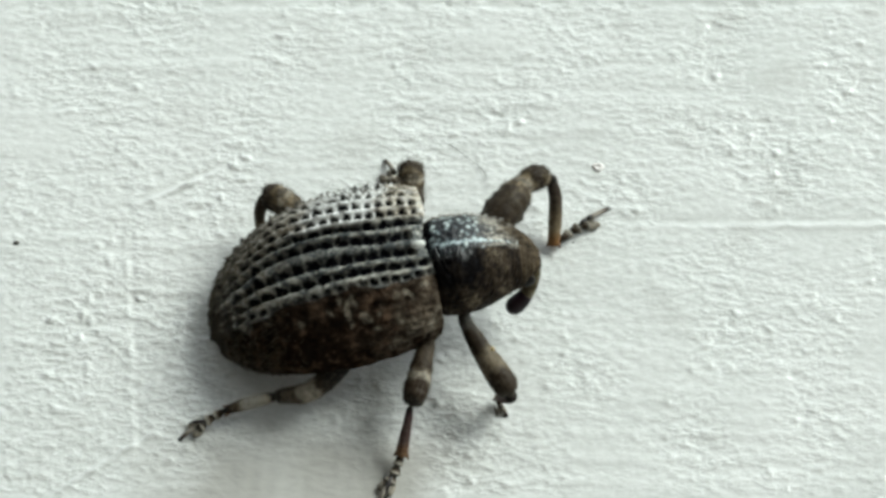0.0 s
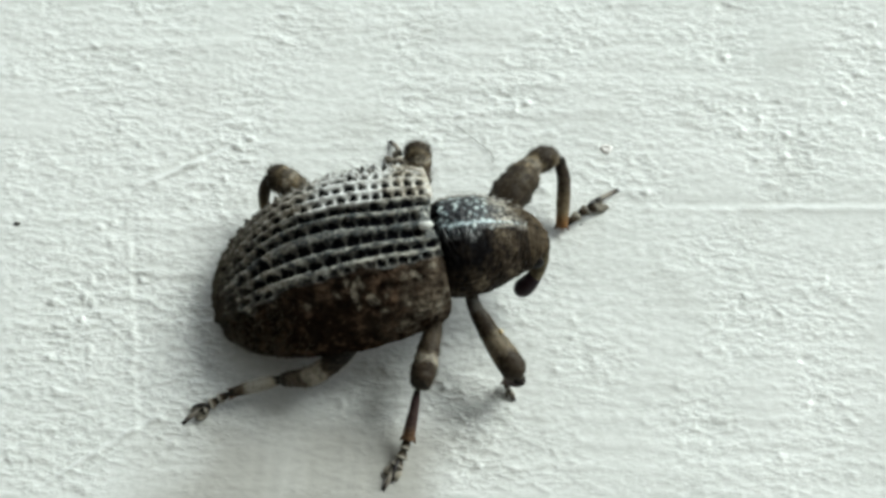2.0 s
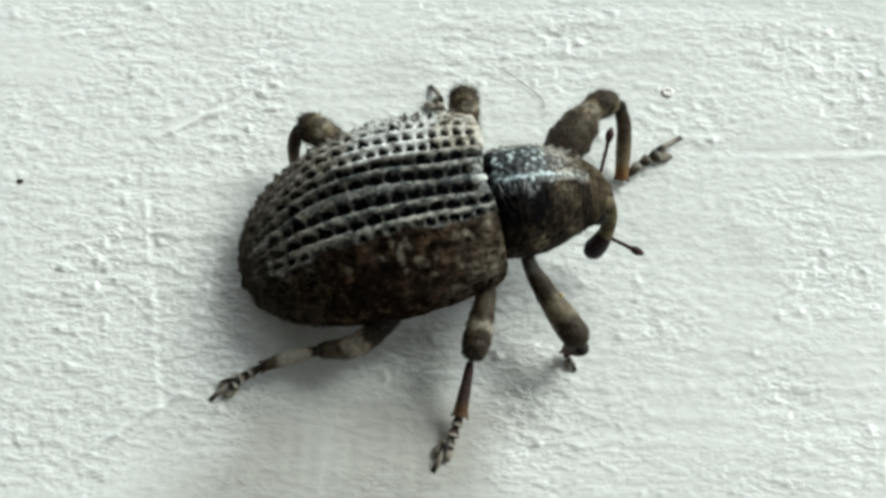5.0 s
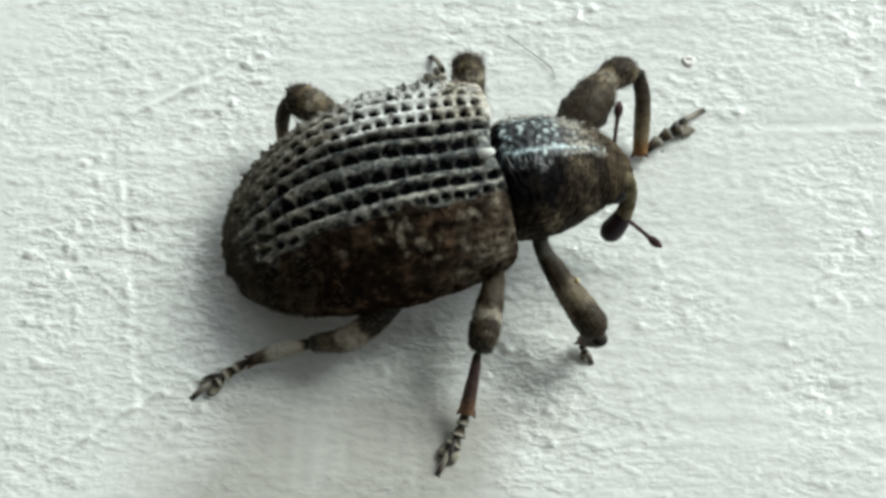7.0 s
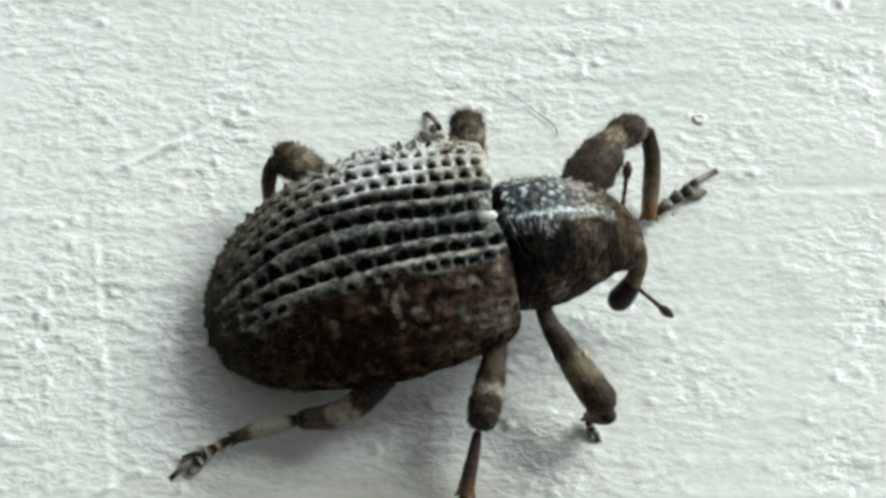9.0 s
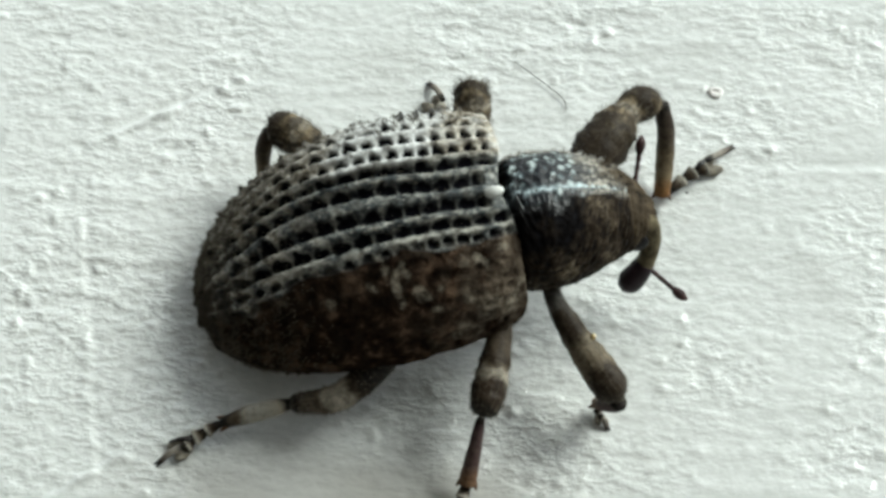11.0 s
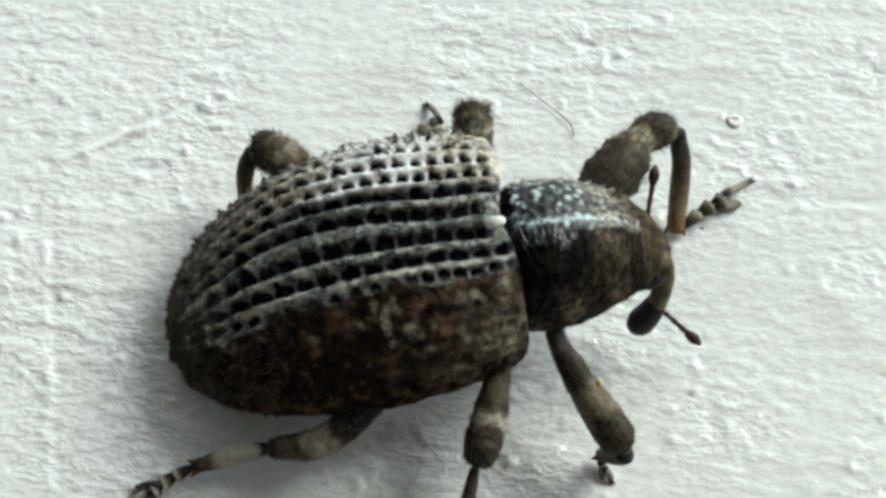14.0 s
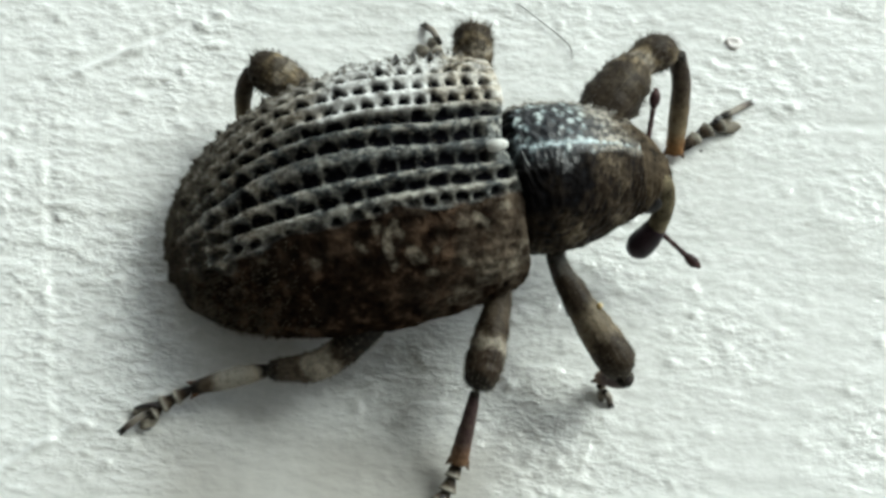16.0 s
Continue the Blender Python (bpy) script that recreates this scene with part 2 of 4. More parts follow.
AMBER = plain_material("amber_glint", (0.62, 0.44, 0.18), (0.82, 0.68, 0.40), 9.0, 0.15, 0.01, 0.6)
CRUMB = plain_material("dark_crumb", (0.02, 0.018, 0.015), (0.07, 0.06, 0.05), 10.0, 0.6)


# ---- mesh helpers: all shapes in millimetres ----
def part(name, shape, material, parent=None, label="", smooth=True, **attributes):
    """Links vertices and faces, given in millimetres, as one mesh object under a thing or a part."""
    verts, faces = shape
    mesh = bpy.data.meshes.new(name)
    verts = np.asarray(verts, float) * MM
    mesh.from_pydata(verts.tolist(), [], faces if isinstance(faces, list) else faces.tolist())
    mesh.materials.append(material)
    mesh.polygons.foreach_set("use_smooth", [smooth] * len(mesh.polygons))
    for key, values in attributes.items():
        layer = mesh.attributes.new(key, "FLOAT", "POINT")
        layer.data.foreach_set("value", np.asarray(values, np.float32))
    mesh.update()
    ob = new(name, mesh)
    if parent is not None:
        ob.parent = parent
    return tagged(ob, label)


def grid_faces(n, m, wrap=False):
    """Quads over an n x m grid of vertices; wrap joins the last column to the first."""
    i, j = np.meshgrid(np.arange(n - 1), np.arange(m if wrap else m - 1), indexing="ij")
    k = (j + 1) % m
    return np.stack([i * m + j, i * m + k, (i + 1) * m + k, (i + 1) * m + j], -1).reshape(-1, 4)


def spline(points, count):
    """A smooth curve through points, evenly sampled in the parameter."""
    p = np.asarray(points, float)
    p = np.vstack([2 * p[0] - p[1], p, 2 * p[-1] - p[-2]])
    out = []
    for t in np.linspace(0, len(points) - 1, count):
        i = min(int(t), len(points) - 2)
        f = t - i
        a, b, c, d = p[i], p[i + 1], p[i + 2], p[i + 3]
        out.append(0.5 * (2 * b + (c - a) * f + (2 * a - 5 * b + 4 * c - d) * f * f + (3 * b - a - 3 * c + d) * f ** 3))
    return np.array(out)


TABLES = {}


def smooth_noise(x, y, scale, seed):
    """Band-limited noise on the plane, about -1 to 1, without a lattice, for arrays of millimetres."""
    if seed not in TABLES:
        size, cell = 512, 4.0
        rng = np.random.RandomState(seed)
        f = np.fft.fftfreq(size)
        r = np.hypot(f[:, None], f[None, :]) * cell * 2.0
        keep = np.exp(-((r - 0.75) / 0.55) ** 2)
        keep[0, 0] = 0
        t = np.real(np.fft.ifft2(np.fft.fft2(rng.normal(size=(size, size))) * keep))
        TABLES[seed] = np.clip(t / t.std() * 0.5, -1.5, 1.5)
    table = TABLES[seed]
    x, y = (x / scale + 1000) * 4.0, (y / scale + 1000) * 4.0
    i, j = np.floor(x).astype(int), np.floor(y).astype(int)
    f, g = x - i, y - j
    at = lambda a, b: table[a % 512, b % 512]
    return (at(i, j) * (1 - f) + at(i + 1, j) * f) * (1 - g) + (at(i, j + 1) * (1 - f) + at(i + 1, j + 1) * f) * g


def tube(points, radii, count=24, sides=14, flat=1.0, rough=0.0, seed=1, ends=True, dome=0.0):
    """A limb: a smooth round tube through points with radii; flat squeezes it in height. Returns shape and the way along it."""
    line = spline(points, count)
    r = spline([[v] for v in radii], count)[:, 0]
    if dome:
        r = r * np.sqrt(np.clip(1 - (np.clip(np.linspace(0, 1, count) - 1 + dome, 0, 1) / dome) ** 2, 0.04, 1))
    way = np.gradient(line, axis=0)
    way /= np.linalg.norm(way, axis=1, keepdims=True) + 1e-9
    rings = []
    t = np.linspace(0, 1, count)
    for c, w, rad in zip(line, way, r):
        side = np.cross(w, (0, 0, 1.0))
        if np.linalg.norm(side) < 0.15:
            side = np.cross(w, (0, 1.0, 0))
        side /= np.linalg.norm(side)
        up = np.cross(side, w)
        a = np.linspace(0, 2 * np.pi, sides, endpoint=False)
        rings.append(c + max(rad, 0.004) * (np.cos(a)[:, None] * side + flat * np.sin(a)[:, None] * up))
    v = np.array(rings)
    if rough:
        k = np.arange(sides)[None, :] * 0.37 + np.zeros((count, 1))
        bump = smooth_noise(t[:, None] * np.linalg.norm(np.diff(line, axis=0), axis=1).sum() + 0 * k, k, 0.09, seed)
        v = line[:, None] + (v - line[:, None]) * (1 + rough * bump[..., None])
    verts = v.reshape(-1, 3)
    faces = grid_faces(count, sides, True).tolist()
    along = np.repeat(t, sides)
    if ends:
        tip_a, tip_b = line[0] - way[0] * r[0] * 0.35, line[-1] + way[-1] * r[-1] * 0.35
        verts = np.vstack([verts, tip_a, tip_b])
        n = count * sides
        faces += [[(j + 1) % sides, j, n] for j in range(sides)]
        faces += [[n - sides + j, n - sides + (j + 1) % sides, n + 1] for j in range(sides)]
        along = np.append(along, (0, 1))
    return (verts, faces), along


def blob(centre, size, rings=12, sides=16, rough=0.0, seed=1, turn=None):
    """A rounded lump with the half sizes given."""
    th = np.linspace(0.02, np.pi - 0.02, rings)
    a = np.linspace(0, 2 * np.pi, sides, endpoint=False)
    v = np.stack([np.sin(th)[:, None] * np.cos(a), np.sin(th)[:, None] * np.sin(a), np.cos(th)[:, None] + 0 * a], -1)
    if rough:
        v = v * (1 + rough * smooth_noise(v[..., 0] * 3 + v[..., 2], v[..., 1] * 3 + v[..., 2] * 2, 0.6, seed)[..., None])
    v = v.reshape(-1, 3) * np.array(size)
    if turn is not None:
        v = v @ np.array(turn.to_3x3()).T
    faces = grid_faces(rings, sides, True)[:, ::-1].tolist()
    faces += [list(range(sides)), list(range((rings - 1) * sides, rings * sides))[::-1]]
    return v + np.array(centre), faces


def joined(shapes):
    verts, faces, base = [], [], 0
    for v, f in shapes:
        verts.append(np.asarray(v))
        faces += [[base + k for k in q] for q in (f if isinstance(f, list) else f.tolist())]
        base += len(v)
    return np.vstack(verts), faces


def grid_normals(p):
    a, b = np.gradient(p, axis=0), np.gradient(p, axis=1)
    n = np.cross(a, b)
    return n / (np.linalg.norm(n, axis=2, keepdims=True) + 1e-12)


def bristles(places, ways, length, radius, rng):
    """Many fine three-sided hairs, joined."""
    verts, faces = [], []
    for c, w in zip(places, ways):
        w = w + rng.normal(0, 0.35, 3)
        w /= np.linalg.norm(w) + 1e-9
        side = np.cross(w, (0.3, 0.5, 0.8))
        side /= np.linalg.norm(side) + 1e-9
        up = np.cross(side, w)
        k = len(verts)
        for a in (0, 2.09, 4.19):
            verts.append(c + radius * (math.cos(a) * side + math.sin(a) * up))
        verts.append(c + w * length * rng.uniform(0.6, 1.3))
        faces += [[k, k + 1, k + 3], [k + 1, k + 2, k + 3], [k + 2, k, k + 3]]
    return np.array(verts), faces


# ---- painted surface ----
def axis_steps(lo, hi, step, reach):
    inner = np.arange(lo, hi + step / 2, step)
    grow = np.cumsum(step * 1.32 ** np.arange(1, 34))
    grow = np.append(grow[grow < reach * 0.8], reach)
    return np.concatenate([lo - grow[::-1], inner, hi + grow])


def stroke(x, y, ax, ay, bx, by, width, height, seed, rag=0.06):
    """A raised or sunk line from a to b, with a ragged course and uneven height."""
    dx, dy = bx - ax, by - ay
    length = math.hypot(dx, dy)
    s = ((x - ax) * dx + (y - ay) * dy) / length
    d = ((x - ax) * -dy + (y - ay) * dx) / length
    d = d + rag * smooth_noise(s, 0 * s, 0.35, seed) + 0.5 * rag * smooth_noise(s, 0 * s + 7, 0.12, seed + 1)
    ends = 1 / (1 + np.exp(np.clip(-(s + 0.1) * 9, -50, 50))) / (1 + np.exp(np.clip(-(length + 0.1 - s) * 9, -50, 50)))
    uneven = 0.65 + 0.5 * smooth_noise(s, 0 * s + 3, 0.28, seed + 2)
    return height * ends * uneven * np.exp(-(d / width) ** 2)


def painted_surface():
    xs, ys = axis_steps(-13.0, 12.5, 0.05, 1440), axis_steps(-7.5, 11.5, 0.05, 1440)
    x, y = np.meshgrid(xs, ys, indexing="ij")
    # brush marks run about five degrees off the x axis
    c, n = math.cos(radians(5)), math.sin(radians(5))
    u, v = x * c + y * n, -x * n + y * c
    warp = 0.25 * smooth_noise(x, y, 1.1, 5)
    lumps = smooth_noise(u / 1.5, v + 0.5 * warp, 0.38, 11) + 0.6 * smooth_noise(u / 1.2 + 0.5 * warp, v, 0.20, 12)
    fine = smooth_noise(u + 0.4 * warp, v / 1.05, 0.10, 13)
    grains = np.maximum(0, smooth_noise(u / 1.3, v, 0.15, 19) - 0.55)
    hollows = np.maximum(0, smooth_noise(u / 1.6, v, 0.20, 20) - 0.68)
    patchy = np.clip(0.9 + 0.55 * smooth_noise(x, y, 1.4, 10), 0.35, 1.6)
    patchy = patchy + 0.6 * np.exp(-((x + 6.5) / 2.6) ** 2 - ((y + 0.5) / 3.5) ** 2) - 0.22 * np.exp(-((x - 4.8) / 3.2) ** 2 - ((y + 0.8) / 2.6) ** 2) + 1.3 * np.exp(-((x - 0.1) / 1.5) ** 2 - ((y + 2.2) / 0.9) ** 2)
    patchy = patchy * (1 - 0.6 * np.exp(-(((x + 2.6) / 2.2) ** 2 + ((y + 4.2) / 1.0) ** 2)))
    z = (0.0045 * lumps + 0.0045 * fine + 0.040 * grains - 0.034 * hollows) * patchy
    z += 0.010 * smooth_noise(u / 1.8, v, 1.1, 14)
    z += 0.015 * smooth_noise(u / 12, v, 0.45, 15) * (0.6 + 0.6 * smooth_noise(u / 3, v, 2.5, 16))
    z += 0.004 * smooth_noise(u / 12, v, 0.2, 17)
    # calmer patch of paint in front of the animal
    calm = np.exp(-(((x + 2.3) / 2.6) ** 2 + ((y + 4.4) / 1.3) ** 2))
    z *= 1 - 0.3 * calm
    z += 0.009 * calm * smooth_noise(x, y / 5, 0.18, 18)
    # seams and scratches
    z += stroke(x, y, -7.25, 1.8, -6.24, -3.4, 0.065, 0.026, 21, 0.06)
    z -= stroke(x, y, -7.10, 1.8, -6.10, -3.4, 0.08, 0.024, 24, 0.06)
    z += stroke(x, y, -6.95, 2.84, -5.41, 3.75, 0.055, 0.085, 27, 0.008)
    z -= stroke(x, y, -7.01, 2.97, -5.47, 3.88, 0.09, 0.050, 28, 0.008)
    z += stroke(x, y, -7.83, -4.8, -5.54, -2.96, 0.06, 0.075, 30, 0.015)
    z += stroke(x, y, -10.0, -1.25, -6.9, -0.91, 0.09, 0.022, 46, 0.05)
    z += stroke(x, y, 4.3, 3.05, 12.0, 3.73, 0.07, 0.026, 33, 0.02)
    z -= stroke(x, y, 4.3, 3.21, 12.0, 3.89, 0.08, 0.020, 36, 0.02)
    z -= stroke(x, y, -13.0, 8.12, 12.5, 10.15, 0.12, 0.035, 39, 0.05)
    z += stroke(x, y, -12.0, 1.28, -6.4, 2.02, 0.08, 0.018, 42, 0.08)
    z += stroke(x, y, -8.2, 0.36, -5.2, 0.56, 0.06, 0.028, 45, 0.04)
    for k, (ay, start) in enumerate(((-2.4, 3.6), (-3.1, 3.0), (-1.5, 5.0), (-3.7, 2.2), (1.6, 5.6), (5.6, 2.0), (6.6, -9.0), (7.3, -3.0))):
        z += stroke(x, y, start, ay, start + 8.5, ay + 0.78, 0.11, 0.010, 50 + 3 * k, 0.05)
    fade = np.exp(-np.maximum(0, np.hypot(x, y) - 40) / 200)
    z = z * fade
    top = np.stack([x, y, z], -1).reshape(-1, 3)
    # grey patch standing in for the weevil's broad soft shade
    ground_shade = np.clip(1.25 * np.exp(-(((x + 2.2 - 0.4 * y - 1.7) / 3.4) ** 4 + ((y + 4.6) / 1.7) ** 4)) + 0.25 * smooth_noise(x, y, 0.9, 40) - 0.1, 0, 1)
    return (top, grid_faces(len(xs), len(ys))), np.clip(patchy, 0.25, 2.4).ravel(), ground_shade.ravel()


sheet, stipple, ground_shade = painted_surface()
ground = part("ground", sheet, PAINT, stipple=stipple, ground_shade=ground_shade)
tagged(ground, "off-white painted surface with stippled, brushed relief", "painted surface", kind="structure")


# ---- unseen plain dim slabs, added behind and above the camera to hold back skylight ----
def slab(name, lo, hi, label):
    v = [(x, y, z) for x in (lo[0], hi[0]) for y in (lo[1], hi[1]) for z in (lo[2], hi[2])]
    f = [[0, 1, 3, 2], [4, 6, 7, 5], [0, 4, 5, 1], [2, 3, 7, 6], [0, 2, 6, 4], [1, 5, 7, 3]]
    return tagged(part(name, (v, f), BLOCKER, None, "", False), label, "wall", kind="structure")


slab("blocker_south", (-1500, -1500, -20), (1500, -1400, 1400), "unseen dim slab added to cut fill light")
slab("blocker_west", (-1500, -1398, -20), (-1400, 500, 1400), "unseen dim slab added to cut fill light")
slab("blocker_east", (1400, -1398, -20), (1500, -200, 1400), "unseen dim slab added to cut fill light")
slab("blocker_top", (-1500, -1500, 1402), (900, 1000, 1480), "unseen dim slab added overhead to block skylight")


# ---- weevil ----
weevil = new("weevil")
tagged(weevil, "dark brown weevil with pale scales standing on paint", "beetle")
weevil.matrix_world = pose(0.0, 0.63 * MM, 0, 0, 0, 15)
FRONT, LENGTH = 0.48, 5.42


def case_section(t):
    """Half width, top and middle height of the wing cases at t, 0 at the shoulders, 1 at the tip."""
    cap = np.sqrt(np.maximum(0.0, 1 - t ** 4.6))
    shoulder = 0.87 + 0.13 * np.sin(np.clip(t / 0.45, 0, 1) * np.pi / 2)
    half = 2.08 * shoulder * cap
    middle = 1.45 - 0.92 * t ** 2.6
    rise = 1.28 + 0.36 * np.sin(np.clip(t * 1.15, 0, 1) * np.pi) + 0.10 * t + 0.26 * t ** 2.6
    top = middle + rise * np.maximum(0.0, 1 - t ** 3.6) ** 0.55
    return half, top, middle


def settle(p):
    """Leans the hind body to its right, twists it back towards the tail, shifts it and turns its tail to the right."""
    yaw = radians(4)
    u, v, z = p[..., 0], p[..., 1], p[..., 2]
    t = np.clip((FRONT - u) / LENGTH, 0, 1)
    x = np.clip((t - 0.15) / 0.75, 0, 1)
    for roll, pivot in ((radians(6), 1.45 + 0 * t), (radians(-16) * x * x * (3 - 2 * x), 1.45 - 0.75 * t ** 2.6)):
        v, z = v * np.cos(roll) - (z - pivot) * np.sin(roll), v * np.sin(roll) + (z - pivot) * np.cos(roll) + pivot
    v = v + 0.30
    return lift(np.stack([u * math.cos(yaw) - v * math.sin(yaw), u * math.sin(yaw) + v * math.cos(yaw), z], -1))


def lift(p):
    """Carries the shoulders and neck shield high and the tail low."""
    p = np.asarray(p, float)
    rise = np.interp(p[..., 0], (-5.2, -2.6, 0.0, 0.9, 2.7), (-0.40, 0.02, 0.36, 0.36, 0.0))
    return p + rise[..., None] * np.array((-0.13, -0.48, 1.0))


def back_edge(side, phi):
    """How far the front margin of a wing case falls back."""
    return 0.50 * np.clip((phi - radians(72)) / radians(40), 0, 1) ** 1.5 + (0.16 * np.clip((phi - radians(14)) / radians(22), 0, 1) if side < 0 else 0)


# pale flecks on the right flank: way along, way down, half sizes, strength
FLANK_FLECKS = (
    (2.55, 1.90, 0.12, 0.35, 1.0), (2.43, 2.50, 0.08, 0.50, 0.8), (2.30, 3.20, 0.10, 0.45, 0.9), (2.13, 2.90, 0.09, 0.45, 0.8),
    (1.94, 3.85, 0.12, 0.40, 0.8), (2.28, 3.95, 0.09, 0.30, 0.7), (2.70, 3.40, 0.08, 0.25, 0.6), (3.38, 3.84, 0.10, 0.32, 0.8),
    (4.79, 1.75, 0.12, 0.22, 1.0), (4.31, 1.87, 0.20, 0.20, 0.9), (3.86, 1.92, 0.18, 0.22, 0.9), (3.32, 1.87, 0.12, 0.20, 0.8),
    (2.90, 1.78, 0.14, 0.22, 0.9), (1.61, 3.60, 0.08, 0.25, 0.6), (1.16, 4.57, 0.12, 0.40, 0.6), (0.89, 2.80, 0.16, 0.30, 0.5),
    (0.42, 2.42, 0.14, 0.22, 0.9), (1.16, 2.65, 0.12, 0.25, 0.4), (0.26, 4.60, 0.14, 0.60, 0.6), (1.76, 4.84, 0.09, 0.30, 0.5),
    (4.56, 4.66, 0.10, 0.40, 0.4), (4.12, 3.30, 0.09, 0.30, 0.45), (0.68, 5.62, 0.40, 1.10, 0.55), (1.25, 6.60, 0.40, 0.80, 0.4))


def case_surface(side, t, phi):
    """The bare surface of one wing case; phi runs from the suture outwards."""
    half, top, middle = case_section(t)
    bulge = np.abs(np.sin(phi)) ** 0.86
    lower = np.maximum(0, -np.cos(phi))
    u = FRONT - LENGTH * t - back_edge(side, phi) * np.exp(-t * 7) - 0.28 * np.exp(-(phi / 0.25) ** 2) * np.exp(-t * 30)
    v = half * bulge * np.where(phi > np.pi / 2, 1 - 0.25 * lower ** 2, 1) * (1 + (0.02 * np.clip((t - 0.2) / 0.5, 0, 1) if side < 0 else 0))
    z = np.where(phi < np.pi / 2, middle + (top - middle) * np.maximum(np.cos(phi), 0) ** 0.92, middle - lower * 1.25 * (0.10 + 0.35 * np.sqrt(np.clip(t / 0.10, 0, 1)) + 0.55 * np.clip(t / 0.3, 0, 1)) * np.sqrt(np.maximum(0.02, 1 - t ** 3)))
    return np.stack([u + 0 * phi, side * v + 0 * t, z + 0 * u], -1)


def elytron(side):
    n, m = 340, 210
    q = np.linspace(0, 1, n)[:, None]
    t = np.sin(q * np.pi / 2) * 0.999
    phi = np.linspace(0.0005, radians(116), m)[None, :]
    half = case_section(t)[0]
    p = case_surface(side, t, phi)
    unpatterned = p
    u = p[..., 0]
    normal = grid_normals(p)
    if normal[n // 3, m // 2, 1] * side < 0:
        normal = -normal
    # rows of pits between raised intervals; on the right side the rows spread towards the tail
    pos = phi / radians(112) * 10 + 0 * t
    arc = FRONT - u
    if side > 0:
        lane = np.where(pos < 2.31, pos * 1.3, 3.0 + (pos - 2.31) * 0.95)
    else:
        x = np.clip((arc - 1.6) / 1.7, 0, 1)
        lane = pos / (0.70 + 0.25 * x * x * (3 - 2 * x))
    lane = lane + 0.05 * smooth_noise(arc, pos * 0.3, 0.6, 76)
    k = np.floor(lane)
    f = lane - k
    inner = np.clip((lane - 1.7) / 0.6, 0, 1) * (1 if side > 0 else 0.2)
    pitch = np.where(k < 2, 0.33, 0.285)
    place = arc / pitch + (k * 0.5 + 0.13 * np.sin(k * 5.1)) % 1.0 + 0.30 * smooth_noise(arc, k * 3.1, 0.9, 61)
    g = place % 1.0
    lot = np.abs(np.sin(np.floor(place) * 12.9898 + k * 78.233) * 43758.5453) % 1.0
    edge_g = np.minimum(g, 1 - g)
    # round pits outside; beside the suture they lengthen and almost meet
    long_half = np.where(k < 2, 0.47, 0.375) + 0.16 * (lot - 0.5) + 0.03 * (1 - inner)
    wide_half = 0.32 + 0.03 * inner + 0.10 * (lot - 0.5)
    rim = np.sqrt(((g - 0.5) / long_half) ** 2 + ((f - 0.5 + 0.10 * smooth_noise(arc, pos, 0.12, 67)) / wide_half) ** 2)
    hole = np.clip((1.08 - rim) / 0.34, 0, 1)
    groove = np.exp(-((f - 0.5) / 0.27) ** 4)
    ridge = (0.5 + 0.5 * np.cos(f * 2 * np.pi)) ** 1.5
    bridge = np.exp(-(edge_g / 0.17) ** 2)
    beside = np.exp(-(np.minimum(f, 1 - f) / 0.24) ** 2)
    # low teeth stand on the intervals, taller and dark on the outer rows and the tail
    tooth = beside * np.exp(-((g - 0.5) / 0.20) ** 2) * np.clip(lot * 1.5 - 0.2, 0, 1)
    spiny = np.clip((lane - 4.6) / 1.2, 0, 1) if side > 0 else 0 * lane
    spiny = np.maximum(spiny, np.clip((t - 0.72) / 0.15, 0, 1) * (1 if side > 0 else np.clip((2.6 - pos) / 0.8, 0, 1)))
    # the right flank's shade is painted brown below its third interval
    edge = np.interp(arc, (0, 0.8, 2.0, 2.8, 3.5, 5.5), (1.85, 1.65, 1.65, 2.0, 2.15, 2.05)) + 0.12 * smooth_noise(arc, 0 * pos, 0.4, 64)
    outer = np.clip((pos - edge) / (0.35 + 1.2 * np.clip((t - 0.7) / 0.2, 0, 1)) + 0.3 * smooth_noise(arc, pos, 0.2, 74) * (t < 0.8) + 0.9 * np.clip((t - 0.7) / 0.2, 0, 1) * smooth_noise(unpatterned[..., 1] + unpatterned[..., 0], unpatterned[..., 2], 0.2, 74), 0, 1) if side < 0 else np.clip((pos - 7.6) / 2.0, 0, 1)
    crowd = np.clip(half * 1.1 - 0.75, 0, 1) * np.clip((arc - np.where(pos > 0.6, 0.16, 0.45) - back_edge(side, phi)) / 0.12, 0, 1)
    strength = (1 - 0.80 * outer) * crowd
    disp = strength * (0.045 * ridge - np.where(k < 2, 0.078, 0.020) * groove - np.where(k < 2, 0.030, 0.070) * hole + np.where(k < 2, 0.030, 0.050) * tooth + 0.060 * spiny * tooth)
    disp = disp + 0.008 * smooth_noise(arc, pos * 0.33, 0.09, 62) + 0.022 * outer * smooth_noise(arc, pos * 0.33, 0.30, 65)
    disp = disp + 0.055 * np.clip((t - 0.74) / 0.18, 0, 1) * np.maximum(-0.4, smooth_noise(p[..., 1] + 0.7 * p[..., 0], p[..., 2], 0.12, 66))
    # the front margin rolls in as a thin lip
    lip = np.clip(1 - t / 0.012, 0, 1) ** 2
    disp = disp - 0.10 * lip
    p = settle(p + normal * disp[..., None])
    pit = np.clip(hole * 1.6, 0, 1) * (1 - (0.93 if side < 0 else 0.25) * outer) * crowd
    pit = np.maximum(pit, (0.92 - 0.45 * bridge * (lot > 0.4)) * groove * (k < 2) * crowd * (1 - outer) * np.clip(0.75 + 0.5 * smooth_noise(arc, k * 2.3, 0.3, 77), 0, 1))
